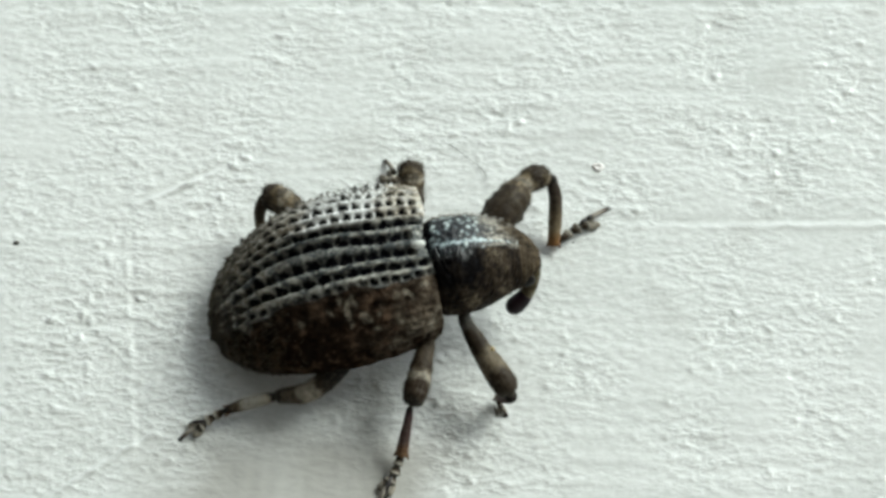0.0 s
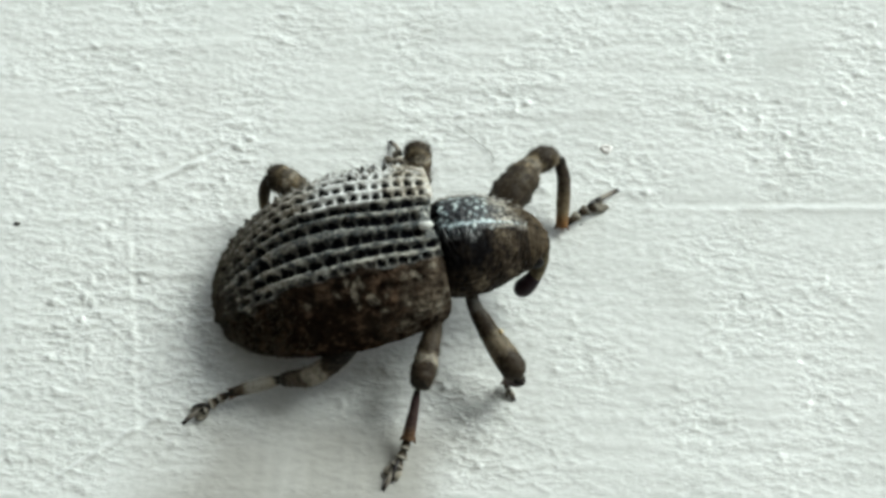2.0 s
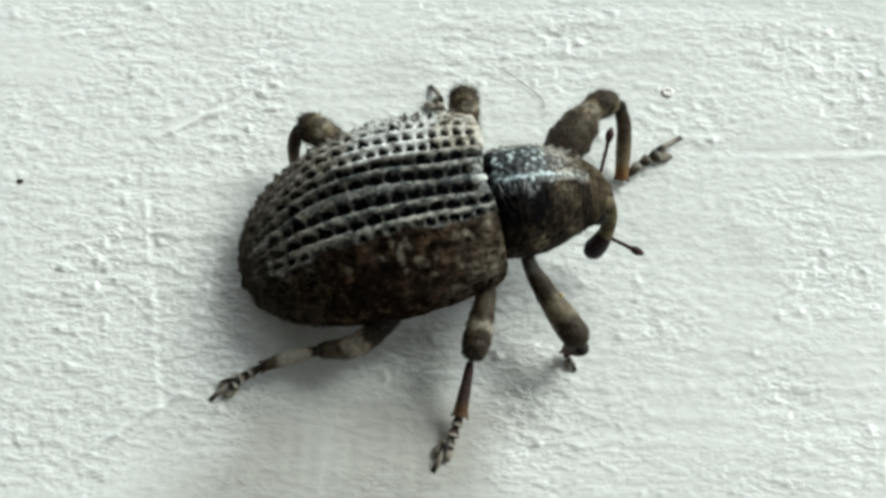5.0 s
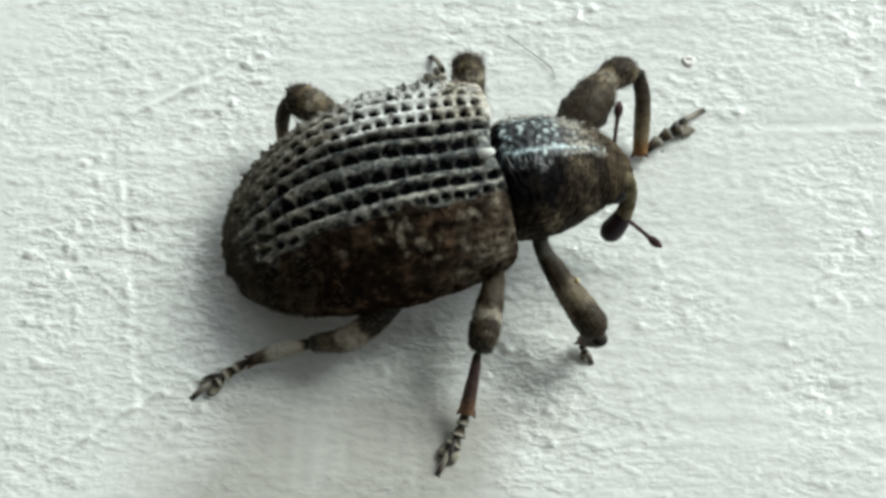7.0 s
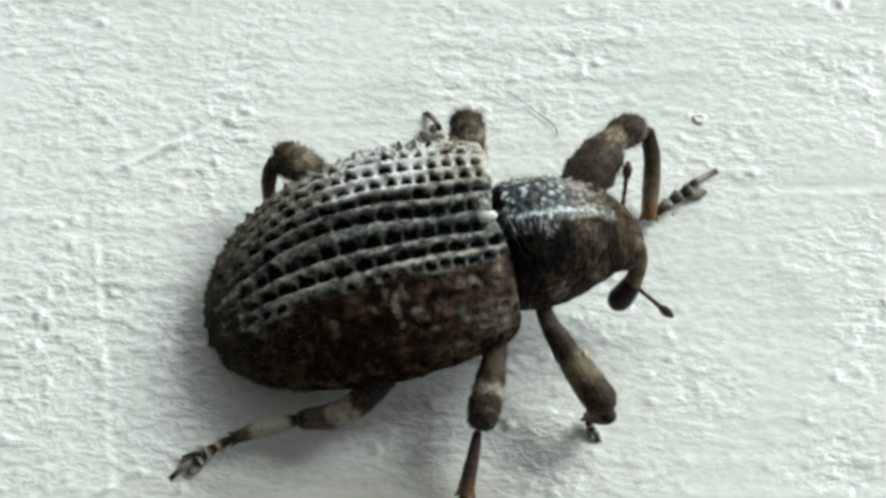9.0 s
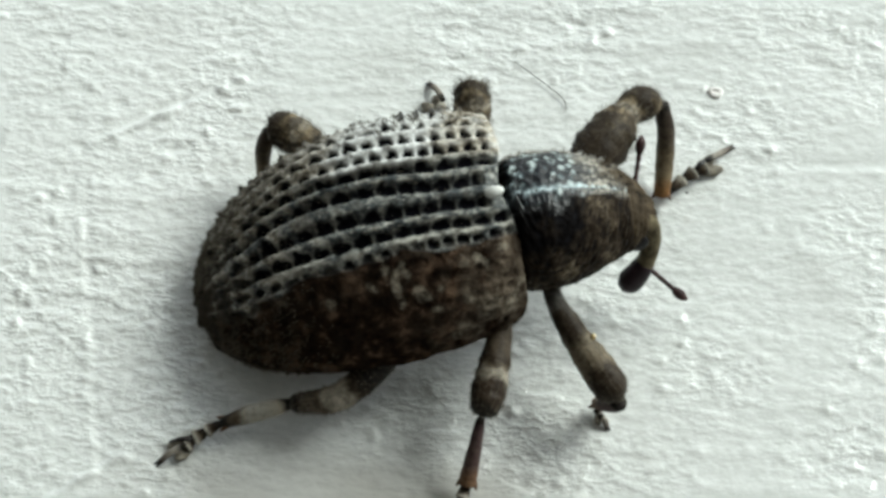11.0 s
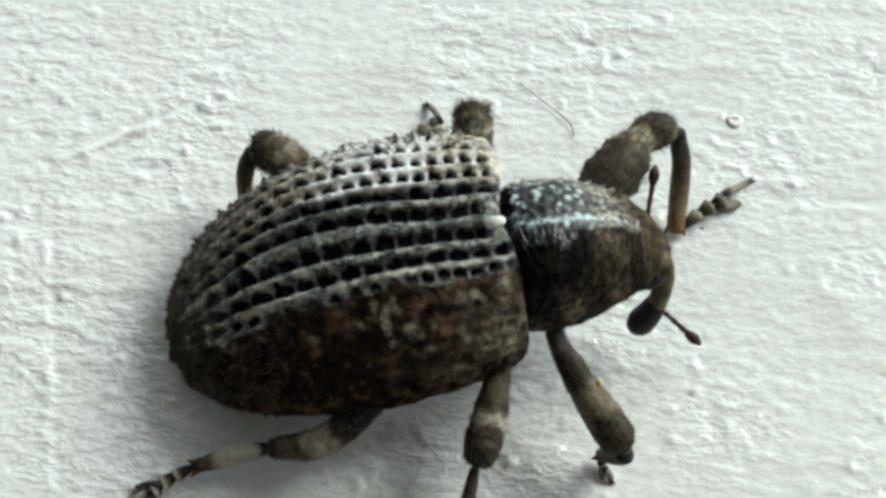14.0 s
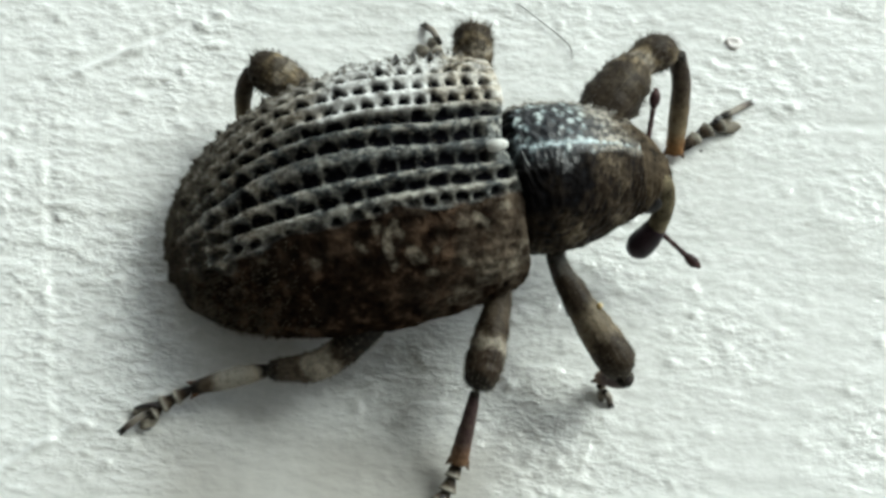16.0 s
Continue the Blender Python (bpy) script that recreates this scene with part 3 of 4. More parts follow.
    # pale scales cover the outer intervals; sun glare is painted in as a white band across the middle
    pale = np.clip((lane - 1.75 + 0.25 * smooth_noise(arc, pos * 0.33, 0.5, 63)) / 0.5, 0, 1) * (1 if side > 0 else 0)
    rear = np.clip((arc - 2.9) / 0.8, 0, 1)
    pale = pale * (1 - 0.40 * rear * np.clip(0.7 + smooth_noise(arc, pos, 0.25, 75), 0, 1))
    pale = np.maximum(pale, 0.9 * np.clip((t - 0.55) / 0.2, 0, 1) * np.clip(0.28 + 1.3 * smooth_noise(unpatterned[..., 1] + unpatterned[..., 0], unpatterned[..., 2], 0.15, 68), 0, 1) * (1 - outer))
    white = pale * np.clip(1.5 * np.exp(-((arc - 1.85 - 0.12 * (4 - lane)) / 0.85) ** 4) + 0.05 + 0.5 * smooth_noise(arc, pos, 0.30, 69) * (1 - rear), 0, 1)
    # grey-green intervals beside the suture, flecked with cream where the pits part
    fleck = bridge * groove * np.clip(lot * 3.0 - 1.2, 0, 1) * (k < 3) + 1.0 * beside * np.clip(1.8 * smooth_noise(arc, k * 5.3 + f, 0.20, 72) - 0.20, 0, 1)
    fleck = fleck + (0.9 * np.exp(-((lane - 2.0) / 0.24) ** 2) * np.clip(0.55 + 0.9 * smooth_noise(arc, 0 * pos, 0.3, 78), 0, 1) if side < 0 else 0)
    crest = np.clip(fleck * (1 + 0.8 * rear) * (1 - 0.75 * np.exp(-(lane / 0.3) ** 2)) * crowd + 0.10 * (1 - crowd), 0, 1)
    # pale scale flecks left on the shade-painted flank, and a worn tail end
    tail = np.clip((t - 0.90) / 0.08 + 0.6 * smooth_noise(p[..., 1], p[..., 2], 0.3, 70), 0, 1) * np.clip((t - 0.86) / 0.1, 0, 1) * 0.9
    bloom = 0 * arc
    drift, sag = arc + 0.05 * smooth_noise(arc, pos * 0.3, 0.22, 79), pos + 0.25 * smooth_noise(arc, pos * 0.3, 0.20, 80)
    for au, ap, wu, wp, much in FLANK_FLECKS if side < 0 else ():
        bloom = np.maximum(bloom, much * np.exp(-(((drift - au) / wu) ** 2 + ((sag - ap) / wp) ** 2)))
    fresh = np.clip(0.10 + 0.90 * np.clip((2.3 - arc) / 1.6, 0, 1) + 0.2 * tail, 0, 1)
    shade_wear = np.maximum(outer if side < 0 else 0 * outer, tail)
    faces = grid_faces(n, m)
    if side > 0:
        faces = faces[:, ::-1]
    label = "dark wing case with rows of black pits and pale scales" if side > 0 else "wing case with dark grooved rows and shade painted brown on its flank"
    case = part("elytron", (p.reshape(-1, 3), faces), ELYTRON, weevil, label, pit=pit.ravel(), flank=pale.ravel(), shade_wear=shade_wear.ravel(), crest=crest.ravel(), bloom=bloom.ravel(), white=white.ravel(), fresh=fresh.ravel(), spiny=(spiny * tooth).ravel())
    # short scale hairs, thickest round the tail and along the outer rows
    rng = np.random.RandomState(89 + side)
    rows, cols = rng.randint(20, n - 4, 7000), rng.randint(4, m - 20, 7000)
    tip = np.clip((t[rows, 0] - 0.62) / 0.3, 0, 1)
    keep = rng.uniform(size=7000) < np.where(shade_wear[rows, cols] < 0.4, 0.12 + 0.6 * np.clip((pos[rows, cols] - 3) / 3, 0, 1), 0) + 0.75 * tip
    rows, cols = rows[keep], cols[keep]
    ways = normal[rows, cols] + np.array((-0.9, 0, 0))
    tagged(part("bristles", bristles(p[rows, cols], ways, 0.075, 0.012, rng), BRISTLE if side > 0 else DARK_HAIR, case), kind="stuff")
    return case


def loft(sections, sides, count, rough=0.0, seed=1, grain=0.12):
    """A closed body from (u, v, half width, low, high) sections, front faces forward."""
    s = spline(sections, count)
    a = np.linspace(0, 2 * np.pi, sides, endpoint=False)[None, :]
    u, v0, half, low, high = (s[:, k:k + 1] for k in range(5))
    mid = low + (high - low) * 0.48
    v = v0 + half * np.sign(np.sin(a)) * np.abs(np.sin(a)) ** 0.9
    z = np.where(np.cos(a) > 0, mid + (high - mid) * np.cos(a), mid + (mid - low) * np.cos(a))
    p = np.stack([u + 0 * a, v, z], -1)
    if rough:
        n = grid_normals(p)
        centre = p.mean(axis=1, keepdims=True)
        n = np.where(((p - centre) * n).sum(-1, keepdims=True) < 0, -n, n)
        girth = a * half
        d = smooth_noise(u + 0 * a, girth, grain, seed) + 0.6 * smooth_noise(u + 0 * a, girth, grain * 0.5, seed + 1)
        p = p + n * (rough * d)[..., None]
    else:
        d = 0 * v
    verts = np.vstack([p.reshape(-1, 3), p[0].mean(0), p[-1].mean(0)])
    k = count * sides
    faces = grid_faces(count, sides, True).tolist()
    faces += [[(j + 1) % sides, j, k] for j in range(sides)]
    faces += [[k - sides + j, k - sides + (j + 1) % sides, k + 1] for j in range(sides)]
    return (verts, faces), d, a + 0 * u, p


def abdomen():
    shape, *_ = loft([(0.25, 0, 0.9, 1.1, 1.6), (-0.6, 0, 1.35, 0.72, 1.6), (-2.2, 0, 1.65, 0.5, 1.5), (-3.8, 0, 1.4, 0.3, 1.1), (-4.7, 0, 0.6, 0.25, 0.6)], 40, 40, 0.02, 71)
    shape = settle(np.asarray(shape[0])), shape[1]
    return part("abdomen", shape, HEAD, weevil, "dark brown scaled underside")


def pronotum():
    sections = [(-0.05, 0, 0.85, 0.9, 2.40), (0.22, 0.02, 1.02, 0.84, 2.52), (0.38, 0.0, 1.06, 0.80, 2.78), (0.50, -0.01, 1.12, 0.78, 2.85), (0.8, -0.02, 1.15, 0.78, 2.88), (1.3, -0.02, 1.11, 0.82, 2.84), (1.8, -0.02, 0.95, 1.0, 2.70), (2.15, -0.02, 0.80, 1.16, 2.5), (2.32, -0.02, 0.74, 1.2, 2.38)]
    shape, d, a, p = loft(sections, 170, 130, 0.020, 81, 0.08)
    shape = lift(shape[0]), shape[1]
    back = np.minimum(a, 2 * np.pi - a)
    near = np.sin(a) < 0
    ahead = p[..., 0]
    wave = radians(4) * smooth_noise(ahead, a * 1.2, 0.2, 84)
    # shade of the near side painted in: brown from just below the keel
    start = np.where(near, np.where(ahead < 1.25, radians(14), radians(5)), radians(66)) + wave
    flank = np.clip((back - start) / radians(5), 0, 1)
    flank = np.maximum(flank, np.clip((ahead - 1.85 + 4 * wave) / 0.3, 0, 1) * (1 - 0.6 * np.exp(-(back / radians(8)) ** 2)))
    # a black band deepens that painted shade over the rear
    unpatterned = np.where(near, np.clip((back - wave - radians(7.5)) / radians(3), 0, 1) * np.clip((radians(62) - back + 3 * wave) / radians(16), 0, 1) * np.clip((1.55 - ahead) / 0.2, 0, 1), 0)
    unpatterned = unpatterned * np.clip(1.15 + 0.5 * smooth_noise(ahead, a * 1.2, 0.25, 83), 0, 1)
    worn = np.clip((ahead - 1.35) / 0.4, 0, 1) * (1 - 0.7 * np.exp(-((back - radians(16)) / radians(10)) ** 2) * np.clip((1.9 - ahead) / 0.3, 0, 1))
    worn = np.maximum(worn, np.clip((back - radians(44)) / radians(10), 0, 1) * 0.9)
    pit = np.clip(-d * 1.6 - 0.45, 0, 1)
    # where the highlight on the keel is painted, wider at the base
    keel = np.exp(-(back / np.where(ahead < 0.62, radians(2.2), radians(1.3))) ** 2) * np.clip(0.85 + 0.5 * smooth_noise(ahead, 0 * a, 0.3, 86), 0.3, 1)
    add = lambda w: np.append(w.ravel(), (0, 0))
    shield = part("pronotum", shape, PRONOTUM, weevil, "granular black and grey neck shield, brown below", pit=add(pit), flank=add(flank), keel=add(keel), unpatterned=add(unpatterned), worn=add(worn))
    rng = np.random.RandomState(87)
    rows, cols = rng.randint(20, 110, 420), rng.randint(26, 62, 420)
    p = lift(p)
    ways = p[rows, cols] - p[rows].mean(axis=1)
    ways = ways / np.linalg.norm(ways, axis=1, keepdims=True) + np.array((0.6, 0, 0))
    tagged(part("bristles", bristles(p[rows, cols], ways, 0.075, 0.013, rng), FLUFF, shield), kind="stuff")
    return shield


def scutellum():
    return part("scutellum", blob((0.02, -0.13, 3.31), (0.165, 0.092, 0.11), 10, 14, 0.15, 5), SCUTELLUM, weevil, "small white scale patch")


def head():
    sections = [(2.05, -0.02, 0.74, 1.10, 2.32), (2.32, -0.04, 0.73, 1.22, 2.33), (2.52, -0.10, 0.56, 1.48, 2.26), (2.70, -0.18, 0.36, 1.66, 2.13), (2.80, -0.24, 0.20, 1.74, 2.00)]
    shape, *_ = loft(sections, 60, 40, 0.02, 91, 0.09)
    shape = lift(shape[0]), shape[1]
    top = part("head", shape, HEAD, weevil, "brown scaled head")
    for s in (-1, 1):
        part("eye", blob((2.43, -0.10 + s * 0.58, 1.72), (0.19, 0.10, 0.21), 12, 16), EYE, top, "glossy black eye")
    return top


def leg(name, femur, femur_r, tibia, tibia_r, tarsus, claws, mats, label, seed, fuzz=0.05, lobe=1.0, hairs=BRISTLE):
    """Thigh as the part; shin, foot segments and claws under it."""
    rng = np.random.RandomState(seed)
    shape, along = tube(femur, femur_r, 40, 18, 1.0, 0.09, seed, True, min(0.3, femur_r[-1] / np.linalg.norm(np.diff(np.array(femur), axis=0), axis=1).sum()))
    thigh = part(name, shape, mats[0], weevil, label, along=along)
    v = np.array(shape[0])
    pick = rng.choice(len(v) - 2, min(520, len(v) - 2), replace=False)
    line = spline(femur, 40)
    ways = v[pick] - line[np.minimum(pick // 18, 39)]
    ways = ways / (np.linalg.norm(ways, axis=1, keepdims=True) + 1e-9) * 0.9 + (line[-1] - line[0]) / np.linalg.norm(line[-1] - line[0]) * 0.7
    hair = part("bristles", bristles(v[pick], ways, fuzz, 0.0085, rng), hairs, thigh)
    tagged(hair, kind="stuff")
    if tibia:
        shape, along = tube(tibia, tibia_r, 30, 14, 1.0, 0.05, seed + 1)
        part("tibia", shape, mats[1], thigh, along=along)
    # cones that widen outwards, dark at their base, the last under two lobes
    way = np.array(tarsus[-1]) - np.array(tarsus[-2])
    for k, (a, b) in enumerate(zip(tarsus[:-1], tarsus[1:])):
        a, b = np.array(a), np.array(b)
        wide = lobe * (0.130 + 0.018 * k)
        shape, along = tube([a - 0.12 * (b - a), a + 0.25 * (b - a), a + 0.65 * (b - a), a + 0.95 * (b - a), a + 1.06 * (b - a)], [0.06, 0.085, 0.80 * wide, wide, 0.62 * wide], 18, 14, 0.8, 0.05, seed + 2 + k)
        part("tarsal_segment", shape, FOOT, thigh, along=along)
    yaw = math.degrees(math.atan2(way[1], way[0]))
    way /= np.linalg.norm(way)
    out = np.array((-way[1], way[0], 0))
    for k in (-1, 1):
        c = np.array(tarsus[-1]) + way * 0.10 + out * k * 0.095 * lobe
        c[2] = 0.075
        part("foot_lobe", blob(c, (0.19 * lobe, 0.105 * lobe, 0.075 * lobe), 10, 14, 0.14, seed + 4 + k, pose(0, 0, 0, 0, 0, yaw + 14 * k)), TARSUS, thigh)
    for k, line in enumerate(claws):
        if k == len(claws) - 1:
            shape, along = tube(line, [0.050, 0.058, 0.046], 16, 10)
            part("claw_segment", shape, CLAW, thigh, along=along)
            for bend in (-1, 1):
                c, d = np.array(line[-1]), np.array(line[-1]) - np.array(line[-2])
                d /= np.linalg.norm(d)
                hook, _ = tube([c - 0.04 * d, c + 0.05 * d + bend * 0.03 * out, c + 0.11 * d + bend * 0.04 * out - np.array((0, 0, 0.03))], [0.026, 0.022, 0.007], 8, 7)
                hook[0][:, 2] = np.maximum(hook[0][:, 2], 0.006)
                part("claw", hook, HORN, thigh)
        else:
            shape, _ = tube(line, [0.045, 0.042, 0.020], 12, 8)
            part("claw", shape, HORN, thigh)
    if tibia:
        c, d = np.array(tibia[-1]), np.array(tibia[-1]) - np.array(tibia[-2])
        d /= np.linalg.norm(d)
        across = np.cross(d, (0, 0, 1.0))
        across /= np.linalg.norm(across) + 1e-9
        for k in (-1, 1):
            root = c + across * k * tibia_r[-1] * 0.75 - 0.06 * d
            spur, _ = tube([root, root + 0.07 * d + 0.03 * k * across, root + 0.13 * d + 0.07 * k * across], [0.055, 0.035, 0.008], 8, 8)
            spur[0][:, 2] = np.maximum(spur[0][:, 2], 0.006)
            part("spur", spur, SPUR, thigh)
    return thigh


def legs():
    leg("hind_leg", [(-1.5, -1.2, 1.15), (-2.2, -1.85, 1.15), (-2.88, -2.16, 0.92), (-3.38, -2.09, 0.74), (-3.69, -2.01, 0.62)], [0.20, 0.23, 0.24, 0.19, 0.13],
        [(-3.70, -2.01, 0.62), (-3.98, -2.00, 0.56), (-4.38, -2.00, 0.46), (-4.85, -2.03, 0.36)], [0.10, 0.15, 0.16, 0.10],
        [(-4.90, -2.05, 0.38), (-5.12, -2.09, 0.28), (-5.34, -2.14, 0.20), (-5.50, -2.20, 0.15)],
        [[(-5.40, -2.18, 0.26), (-5.58, -2.14, 0.26), (-5.75, -2.10, 0.12)], [(-5.50, -2.24, 0.25), (-5.78, -2.32, 0.16), (-5.98, -2.40, 0.04)]],
        (FEMUR_HIND, TIBIA), "banded hind leg with pale and dark rings", 101)
    leg("middle_leg", [(0.17, -1.05, 1.40), (-0.09, -1.65, 1.35), (-0.37, -2.35, 1.26), (-0.54, -2.75, 1.20), (-0.68, -3.04, 1.16)], [0.16, 0.19, 0.27, 0.28, 0.20],
        [(-0.71, -3.06, 1.13), (-0.84, -3.35, 0.84), (-0.97, -3.62, 0.56), (-1.07, -3.84, 0.34)], [0.075, 0.11, 0.135, 0.15],
        [(-1.08, -3.84, 0.32), (-1.19, -4.02, 0.25), (-1.30, -4.20, 0.18), (-1.44, -4.36, 0.14)],
        [[(-1.38, -4.28, 0.24), (-1.52, -4.52, 0.22), (-1.60, -4.70, 0.10)], [(-1.44, -4.36, 0.22), (-1.64, -4.62, 0.16), (-1.78, -4.78, 0.04)]],
        (FEMUR, TIBIA_DARK), "brown middle leg with pale ring and dark knee", 111)
    near_front = leg("front_leg", [(0.95, -0.75, 1.55), (0.86, -1.25, 1.48), (1.05, -1.85, 1.35), (1.34, -2.5, 1.18), (1.62, -3.12, 1.02)], [0.14, 0.145, 0.22, 0.295, 0.30],
        [(1.60, -3.12, 0.95), (1.52, -3.04, 0.70), (1.43, -2.88, 0.42), (1.37, -2.76, 0.22)], [0.15, 0.13, 0.12, 0.10],
        [(1.36, -2.76, 0.22), (1.37, -2.84, 0.15), (1.38, -2.92, 0.11)],
        [[(1.40, -2.96, 0.14), (1.45, -3.06, 0.12), (1.47, -3.14, 0.03)]],
        (FEMUR_NEAR, TIBIA_DARK), "stout brown front leg, shin tucked beneath", 121, 0.05, 0.55)
    # golden glint on the thigh's edge, added as a small amber lump
    part("amber_glint", blob((1.36, -2.12, 1.50), (0.045, 0.05, 0.035), 8, 10, 0.2, 123), AMBER, near_front, "small amber lump standing in for a golden glint")
    leg("front_leg", [(1.75, 0.70, 1.65), (2.20, 1.20, 1.68), (2.56, 1.58, 1.66), (2.84, 1.86, 1.62), (3.12, 2.04, 1.57), (3.50, 2.05, 1.45)], [0.32, 0.44, 0.40, 0.26, 0.30, 0.22],
        [(3.52, 2.05, 1.42), (3.58, 1.74, 0.98), (3.50, 1.32, 0.52), (3.40, 0.94, 0.14)], [0.14, 0.16, 0.16, 0.14],
        [(3.56, 1.00, 0.17), (3.84, 1.17, 0.17), (4.07, 1.28, 0.17), (4.30, 1.36, 0.15)],
        [[(4.16, 1.34, 0.28), (4.42, 1.50, 0.22), (4.66, 1.58, 0.08)], [(4.30, 1.42, 0.26), (4.62, 1.58, 0.16), (4.88, 1.72, 0.04)]],
        (FEMUR_FORE, TIBIA_TAN), "bristly brown front leg with bent tan shin", 131, 0.11, 1.0, DARK_HAIR)
    leg("middle_leg", [(0.10, 1.50, 1.42), (0.17, 2.02, 1.60), (0.25, 2.50, 1.76), (0.31, 2.86, 1.80)], [0.24, 0.29, 0.31, 0.28],
        [(0.31, 2.83, 1.70), (0.27, 2.84, 1.20), (0.18, 2.86, 0.65), (0.10, 2.90, 0.30)], [0.12, 0.14, 0.14, 0.12],
        [(0.09, 2.92, 0.28), (0.0, 3.16, 0.20), (-0.13, 3.42, 0.15)],
        [[(-0.02, 3.50, 0.24), (-0.08, 3.76, 0.20), (-0.17, 3.99, 0.05)]],
        (FEMUR_FORE, TIBIA_TAN), "brown middle leg seen past the wing case", 141, 0.12, 1.0, DARK_HAIR)
    leg("hind_leg", [(-1.9, 1.6, 1.2), (-2.45, 2.2, 1.32), (-2.9, 2.68, 1.38), (-3.2, 2.86, 1.25)], [0.24, 0.30, 0.33, 0.28],
        [(-3.2, 2.86, 1.2), (-3.36, 2.72, 0.95), (-3.42, 2.55, 0.60), (-3.42, 2.42, 0.30)], [0.15, 0.15, 0.13, 0.11],
        [(-3.26, 2.43, 0.28), (-3.25, 2.28, 0.20), (-3.23, 2.12, 0.14)],
        [[(-3.22, 2.1, 0.18), (-3.2, 1.9, 0.12), (-3.18, 1.75, 0.03)]],
        (FEMUR_FORE, TIBIA_TAN), "brown hind leg bent up beside the wing case", 151, 0.12, 1.0, DARK_HAIR)


SNOUT_AT = (2.48, -0.22, 1.95)


def rostrum():
    """The snout, about its joint with the head, in its lowered pose."""
    shape, along = tube([(-0.12, 0.06, 0.10), (0.06, -0.10, -0.10), (0.07, -0.26, -0.45), (-0.10, -0.40, -0.82), (-0.28, -0.46, -1.02)], [0.24, 0.20, 0.165, 0.16, 0.17], 34, 20, 1.0, 0.05, 161)
    snout = part("rostrum", shape, ROSTRUM, weevil, "curved olive-brown snout", along=along)
    tip, _ = tube([(-0.12, -0.41, -0.84), (-0.28, -0.46, -1.03), (-0.45, -0.49, -1.20), (-0.56, -0.49, -1.30)], [0.17, 0.21, 0.22, 0.15], 24, 18)
    part("snout_tip", tip, TIP, snout, "black-purple snout tip")
    snout.matrix_basis = pose(*(c * MM for c in SNOUT_AT))
    return snout


def antenna(points, label):
    """Jointed stalk with a club, about its own base, pointing along +x."""
    r = [0.030, 0.042, 0.034, 0.044, 0.035, 0.045, 0.036, 0.046, 0.038]
    shape, _ = tube([(0.70 * k / 8, 0, 0.012 * math.sin(k * 0.4)) for k in range(9)], r, 40, 12)
    feeler = part("antenna", shape, ANTENNA, weevil, label)
    part("club", tube([(0.68, 0, 0.01), (0.77, 0, 0), (0.89, 0, 0), (1.0, 0, 0)], [0.04, 0.08, 0.085, 0.03], 14, 12)[0], ANTENNA, feeler)
    return feeler


elytron(-1)
elytron(1)
abdomen()
pronotum()
scutellum()
head()
legs()
snout = rostrum()
near_antenna = antenna(None, "wine-brown clubbed feeler, folded then raised")
far_antenna = antenna(None, "wine-brown clubbed feeler, folded then raised")


# ---- crumbs on the paint ----
def ring_speck():
    line = [(0.088 * math.cos(k) * (1 + 0.15 * math.sin(3 * k)), 0.072 * math.sin(k), -0.012) for k in np.linspace(0, 2 * np.pi, 15)]
    shape, _ = tube(line, [0.056] * 15, 40, 10, 1.0, 0.2, 171)
    shape = joined([shape, blob((0, 0, 0.0), (0.085, 0.07, 0.028), 8, 12, 0.15, 173)])
    ob = part("paint_blister", shape, BLISTER)
    ob.location = (3.98 * MM, 4.71 * MM, 0.0)
    return tagged(ob, "small burst paint blister ringed with white", "blister")


def fibre():
    shape, _ = tube([(0.30, 5.06, 0.04), (0.71, 4.75, 0.05), (1.11, 4.44, 0.05), (1.26, 4.26, 0.05), (1.29, 4.08, 0.03)], [0.006, 0.009, 0.010, 0.011, 0.006], 30, 8)
    return tagged(part("fibre", shape, FIBRE), "fine grey hair lying on the paint", "hair")


def crumb(x, y, r, seed):
    ob = part("crumb", blob((0, 0, r * 0.5), (r * 1.3, r, r * 0.7), 8, 10, 0.3, seed), CRUMB)
    ob.location = (x * MM, y * MM, 0)
    return tagged(ob, "tiny dark dirt crumb stuck to the paint", "crumb", "dirt crumbs")


ring_speck()
fibre()
for x, y, r in ((-9.84, 1.50, 0.055), (3.50, 2.59, 0.020)):
    crumb(x, y, r, int(100 + 10 * x))


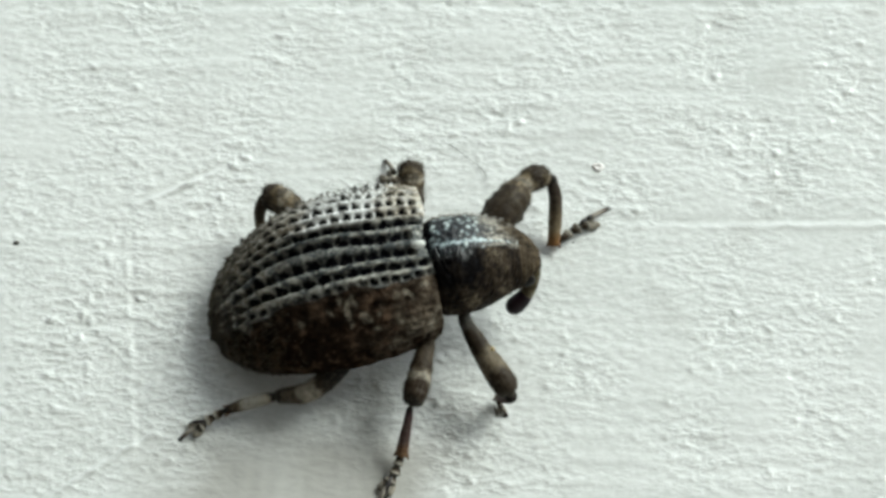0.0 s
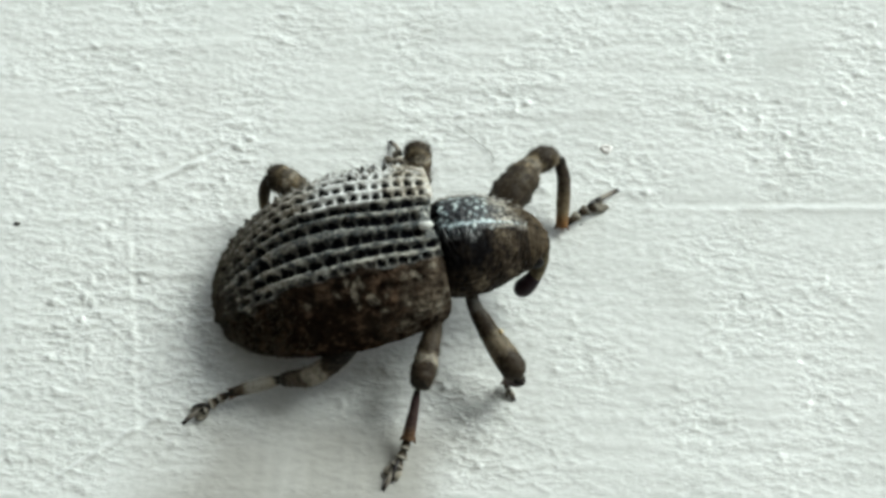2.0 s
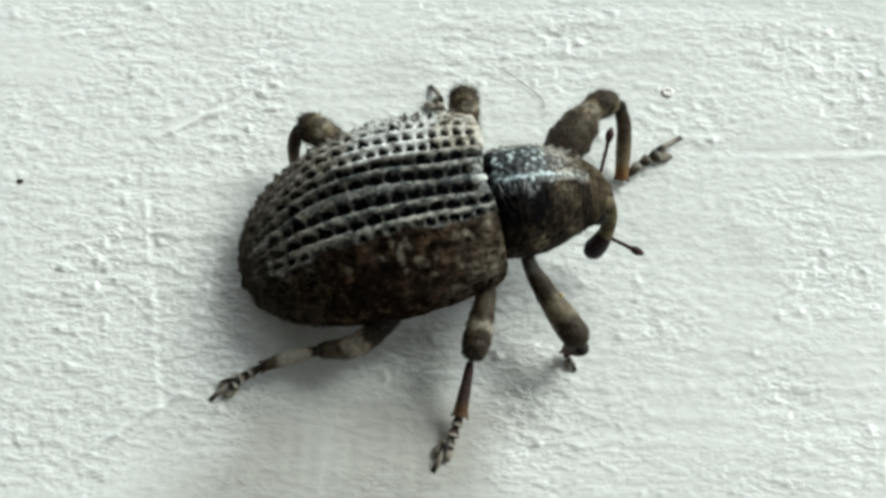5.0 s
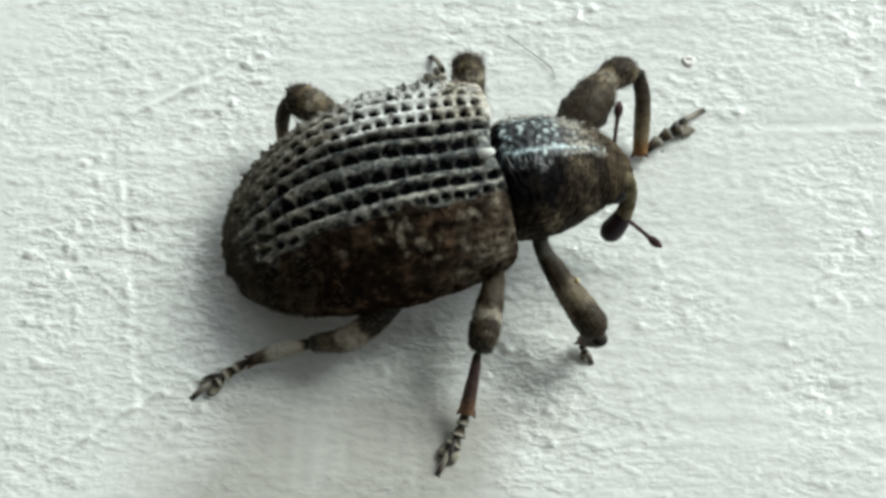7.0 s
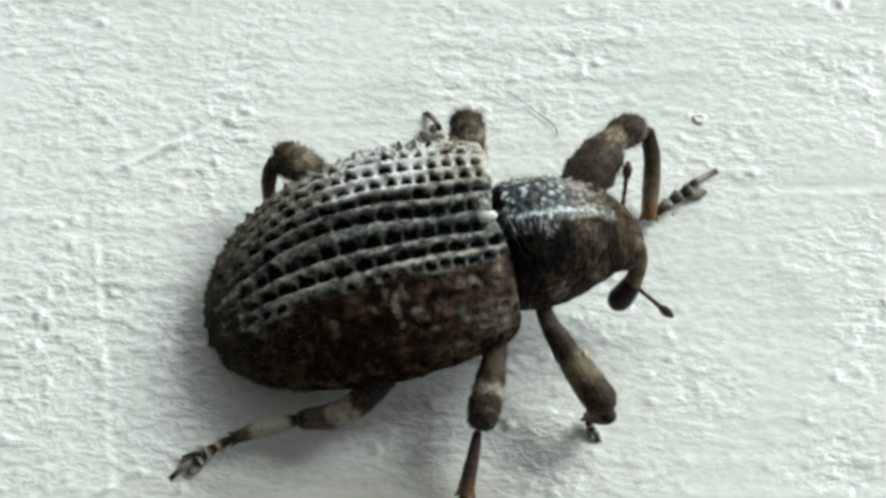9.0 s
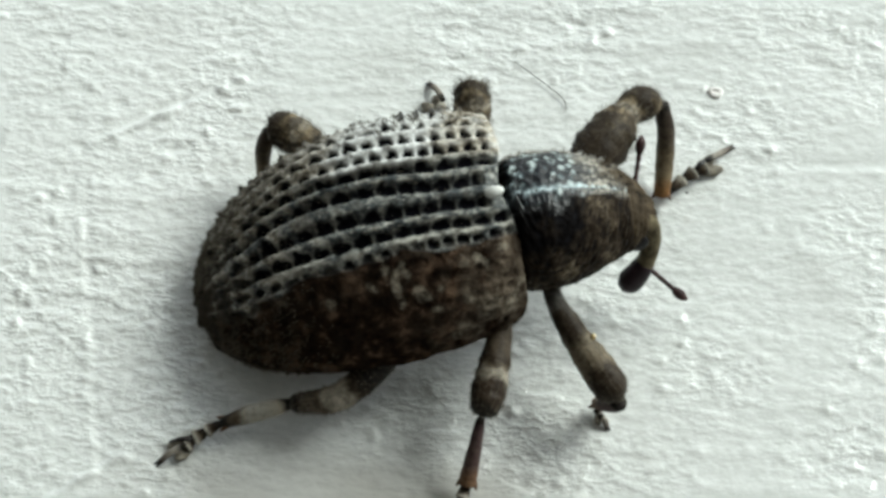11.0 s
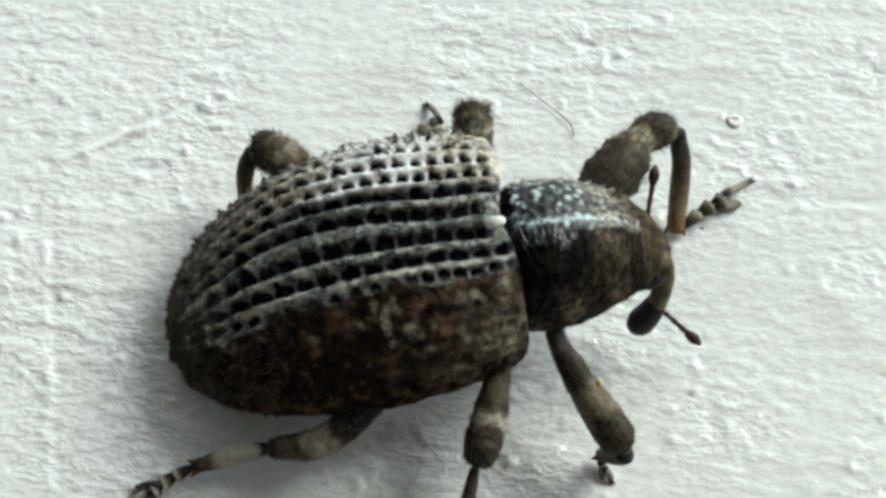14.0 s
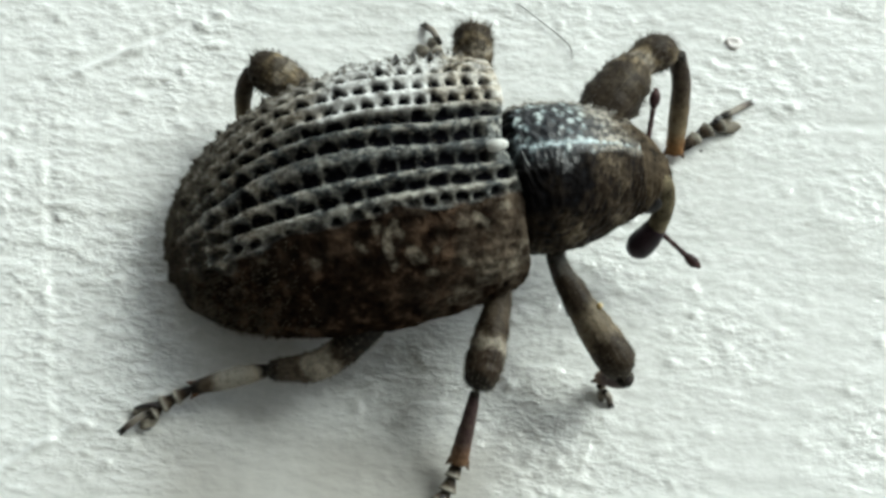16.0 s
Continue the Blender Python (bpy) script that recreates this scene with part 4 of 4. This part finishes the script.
def aim(base, tip):
    """A pose at base, in millimetres, whose +x looks at tip."""
    way = Vector(tip) - Vector(base)
    return Matrix.Translation(Vector(base) * MM) @ way.to_track_quat("X", "Z").to_matrix().to_4x4()


def motions():
    walk(cam, PATH, [(0, EXPOSURE, KELVIN, TINT), (11, EXPOSURE + 0.02, KELVIN, TINT), (14, EXPOSURE + 0.05, KELVIN, TINT), (16, EXPOSURE + 0.10, KELVIN, TINT)])
    low = pose(SNOUT_AT[0] * MM + 0.02 * MM, SNOUT_AT[1] * MM - 0.03 * MM, SNOUT_AT[2] * MM + 0.03 * MM, -3, -3, 0)
    mid = pose(SNOUT_AT[0] * MM + 0.03 * MM, SNOUT_AT[1] * MM - 0.06 * MM, SNOUT_AT[2] * MM, -3, -8, 0)
    up = pose(SNOUT_AT[0] * MM + 0.06 * MM, SNOUT_AT[1] * MM - 0.08 * MM, SNOUT_AT[2] * MM, -4, -12, 0)
    walk(snout, [(0, low), (4.05, low), (4.3, mid), (4.6, up), (7.0, up), (16.0, up)])
    walk(near_antenna, [
        (0, aim((2.45, -0.50, 1.10), (2.15, -0.35, 0.75))), (4.15, aim((2.45, -0.50, 1.10), (2.15, -0.35, 0.75))),
        (4.3, aim((2.55, -0.70, 1.0), (2.35, -1.35, 0.55))), (4.4, aim((2.58, -0.72, 0.97), (2.75, -1.45, 0.55))),
        (4.5, aim((2.56, -0.68, 0.97), (2.80, -1.26, 1.75))), (4.65, aim((2.57, -0.68, 0.96), (3.02, -1.15, 1.40))),
        (6.8, aim((2.58, -0.68, 0.95), (3.22, -1.30, 0.58))), (16.0, aim((2.58, -0.68, 0.95), (3.22, -1.30, 0.58)))])
    walk(far_antenna, [
        (0, aim((2.55, -0.05, 1.2), (2.1, 0.1, 0.8))), (4.25, aim((2.55, -0.05, 1.2), (2.1, 0.1, 0.8))),
        (4.4, aim((2.62, 0.15, 1.35), (2.9, 0.7, 1.5))), (4.5, aim((2.75, 0.45, 1.5), (3.15, 1.2, 1.86))),
        (6.8, aim((2.62, 0.36, 1.5), (2.90, 1.14, 1.86))), (16.0, aim((2.62, 0.36, 1.5), (2.90, 1.14, 1.86)))])


motions()
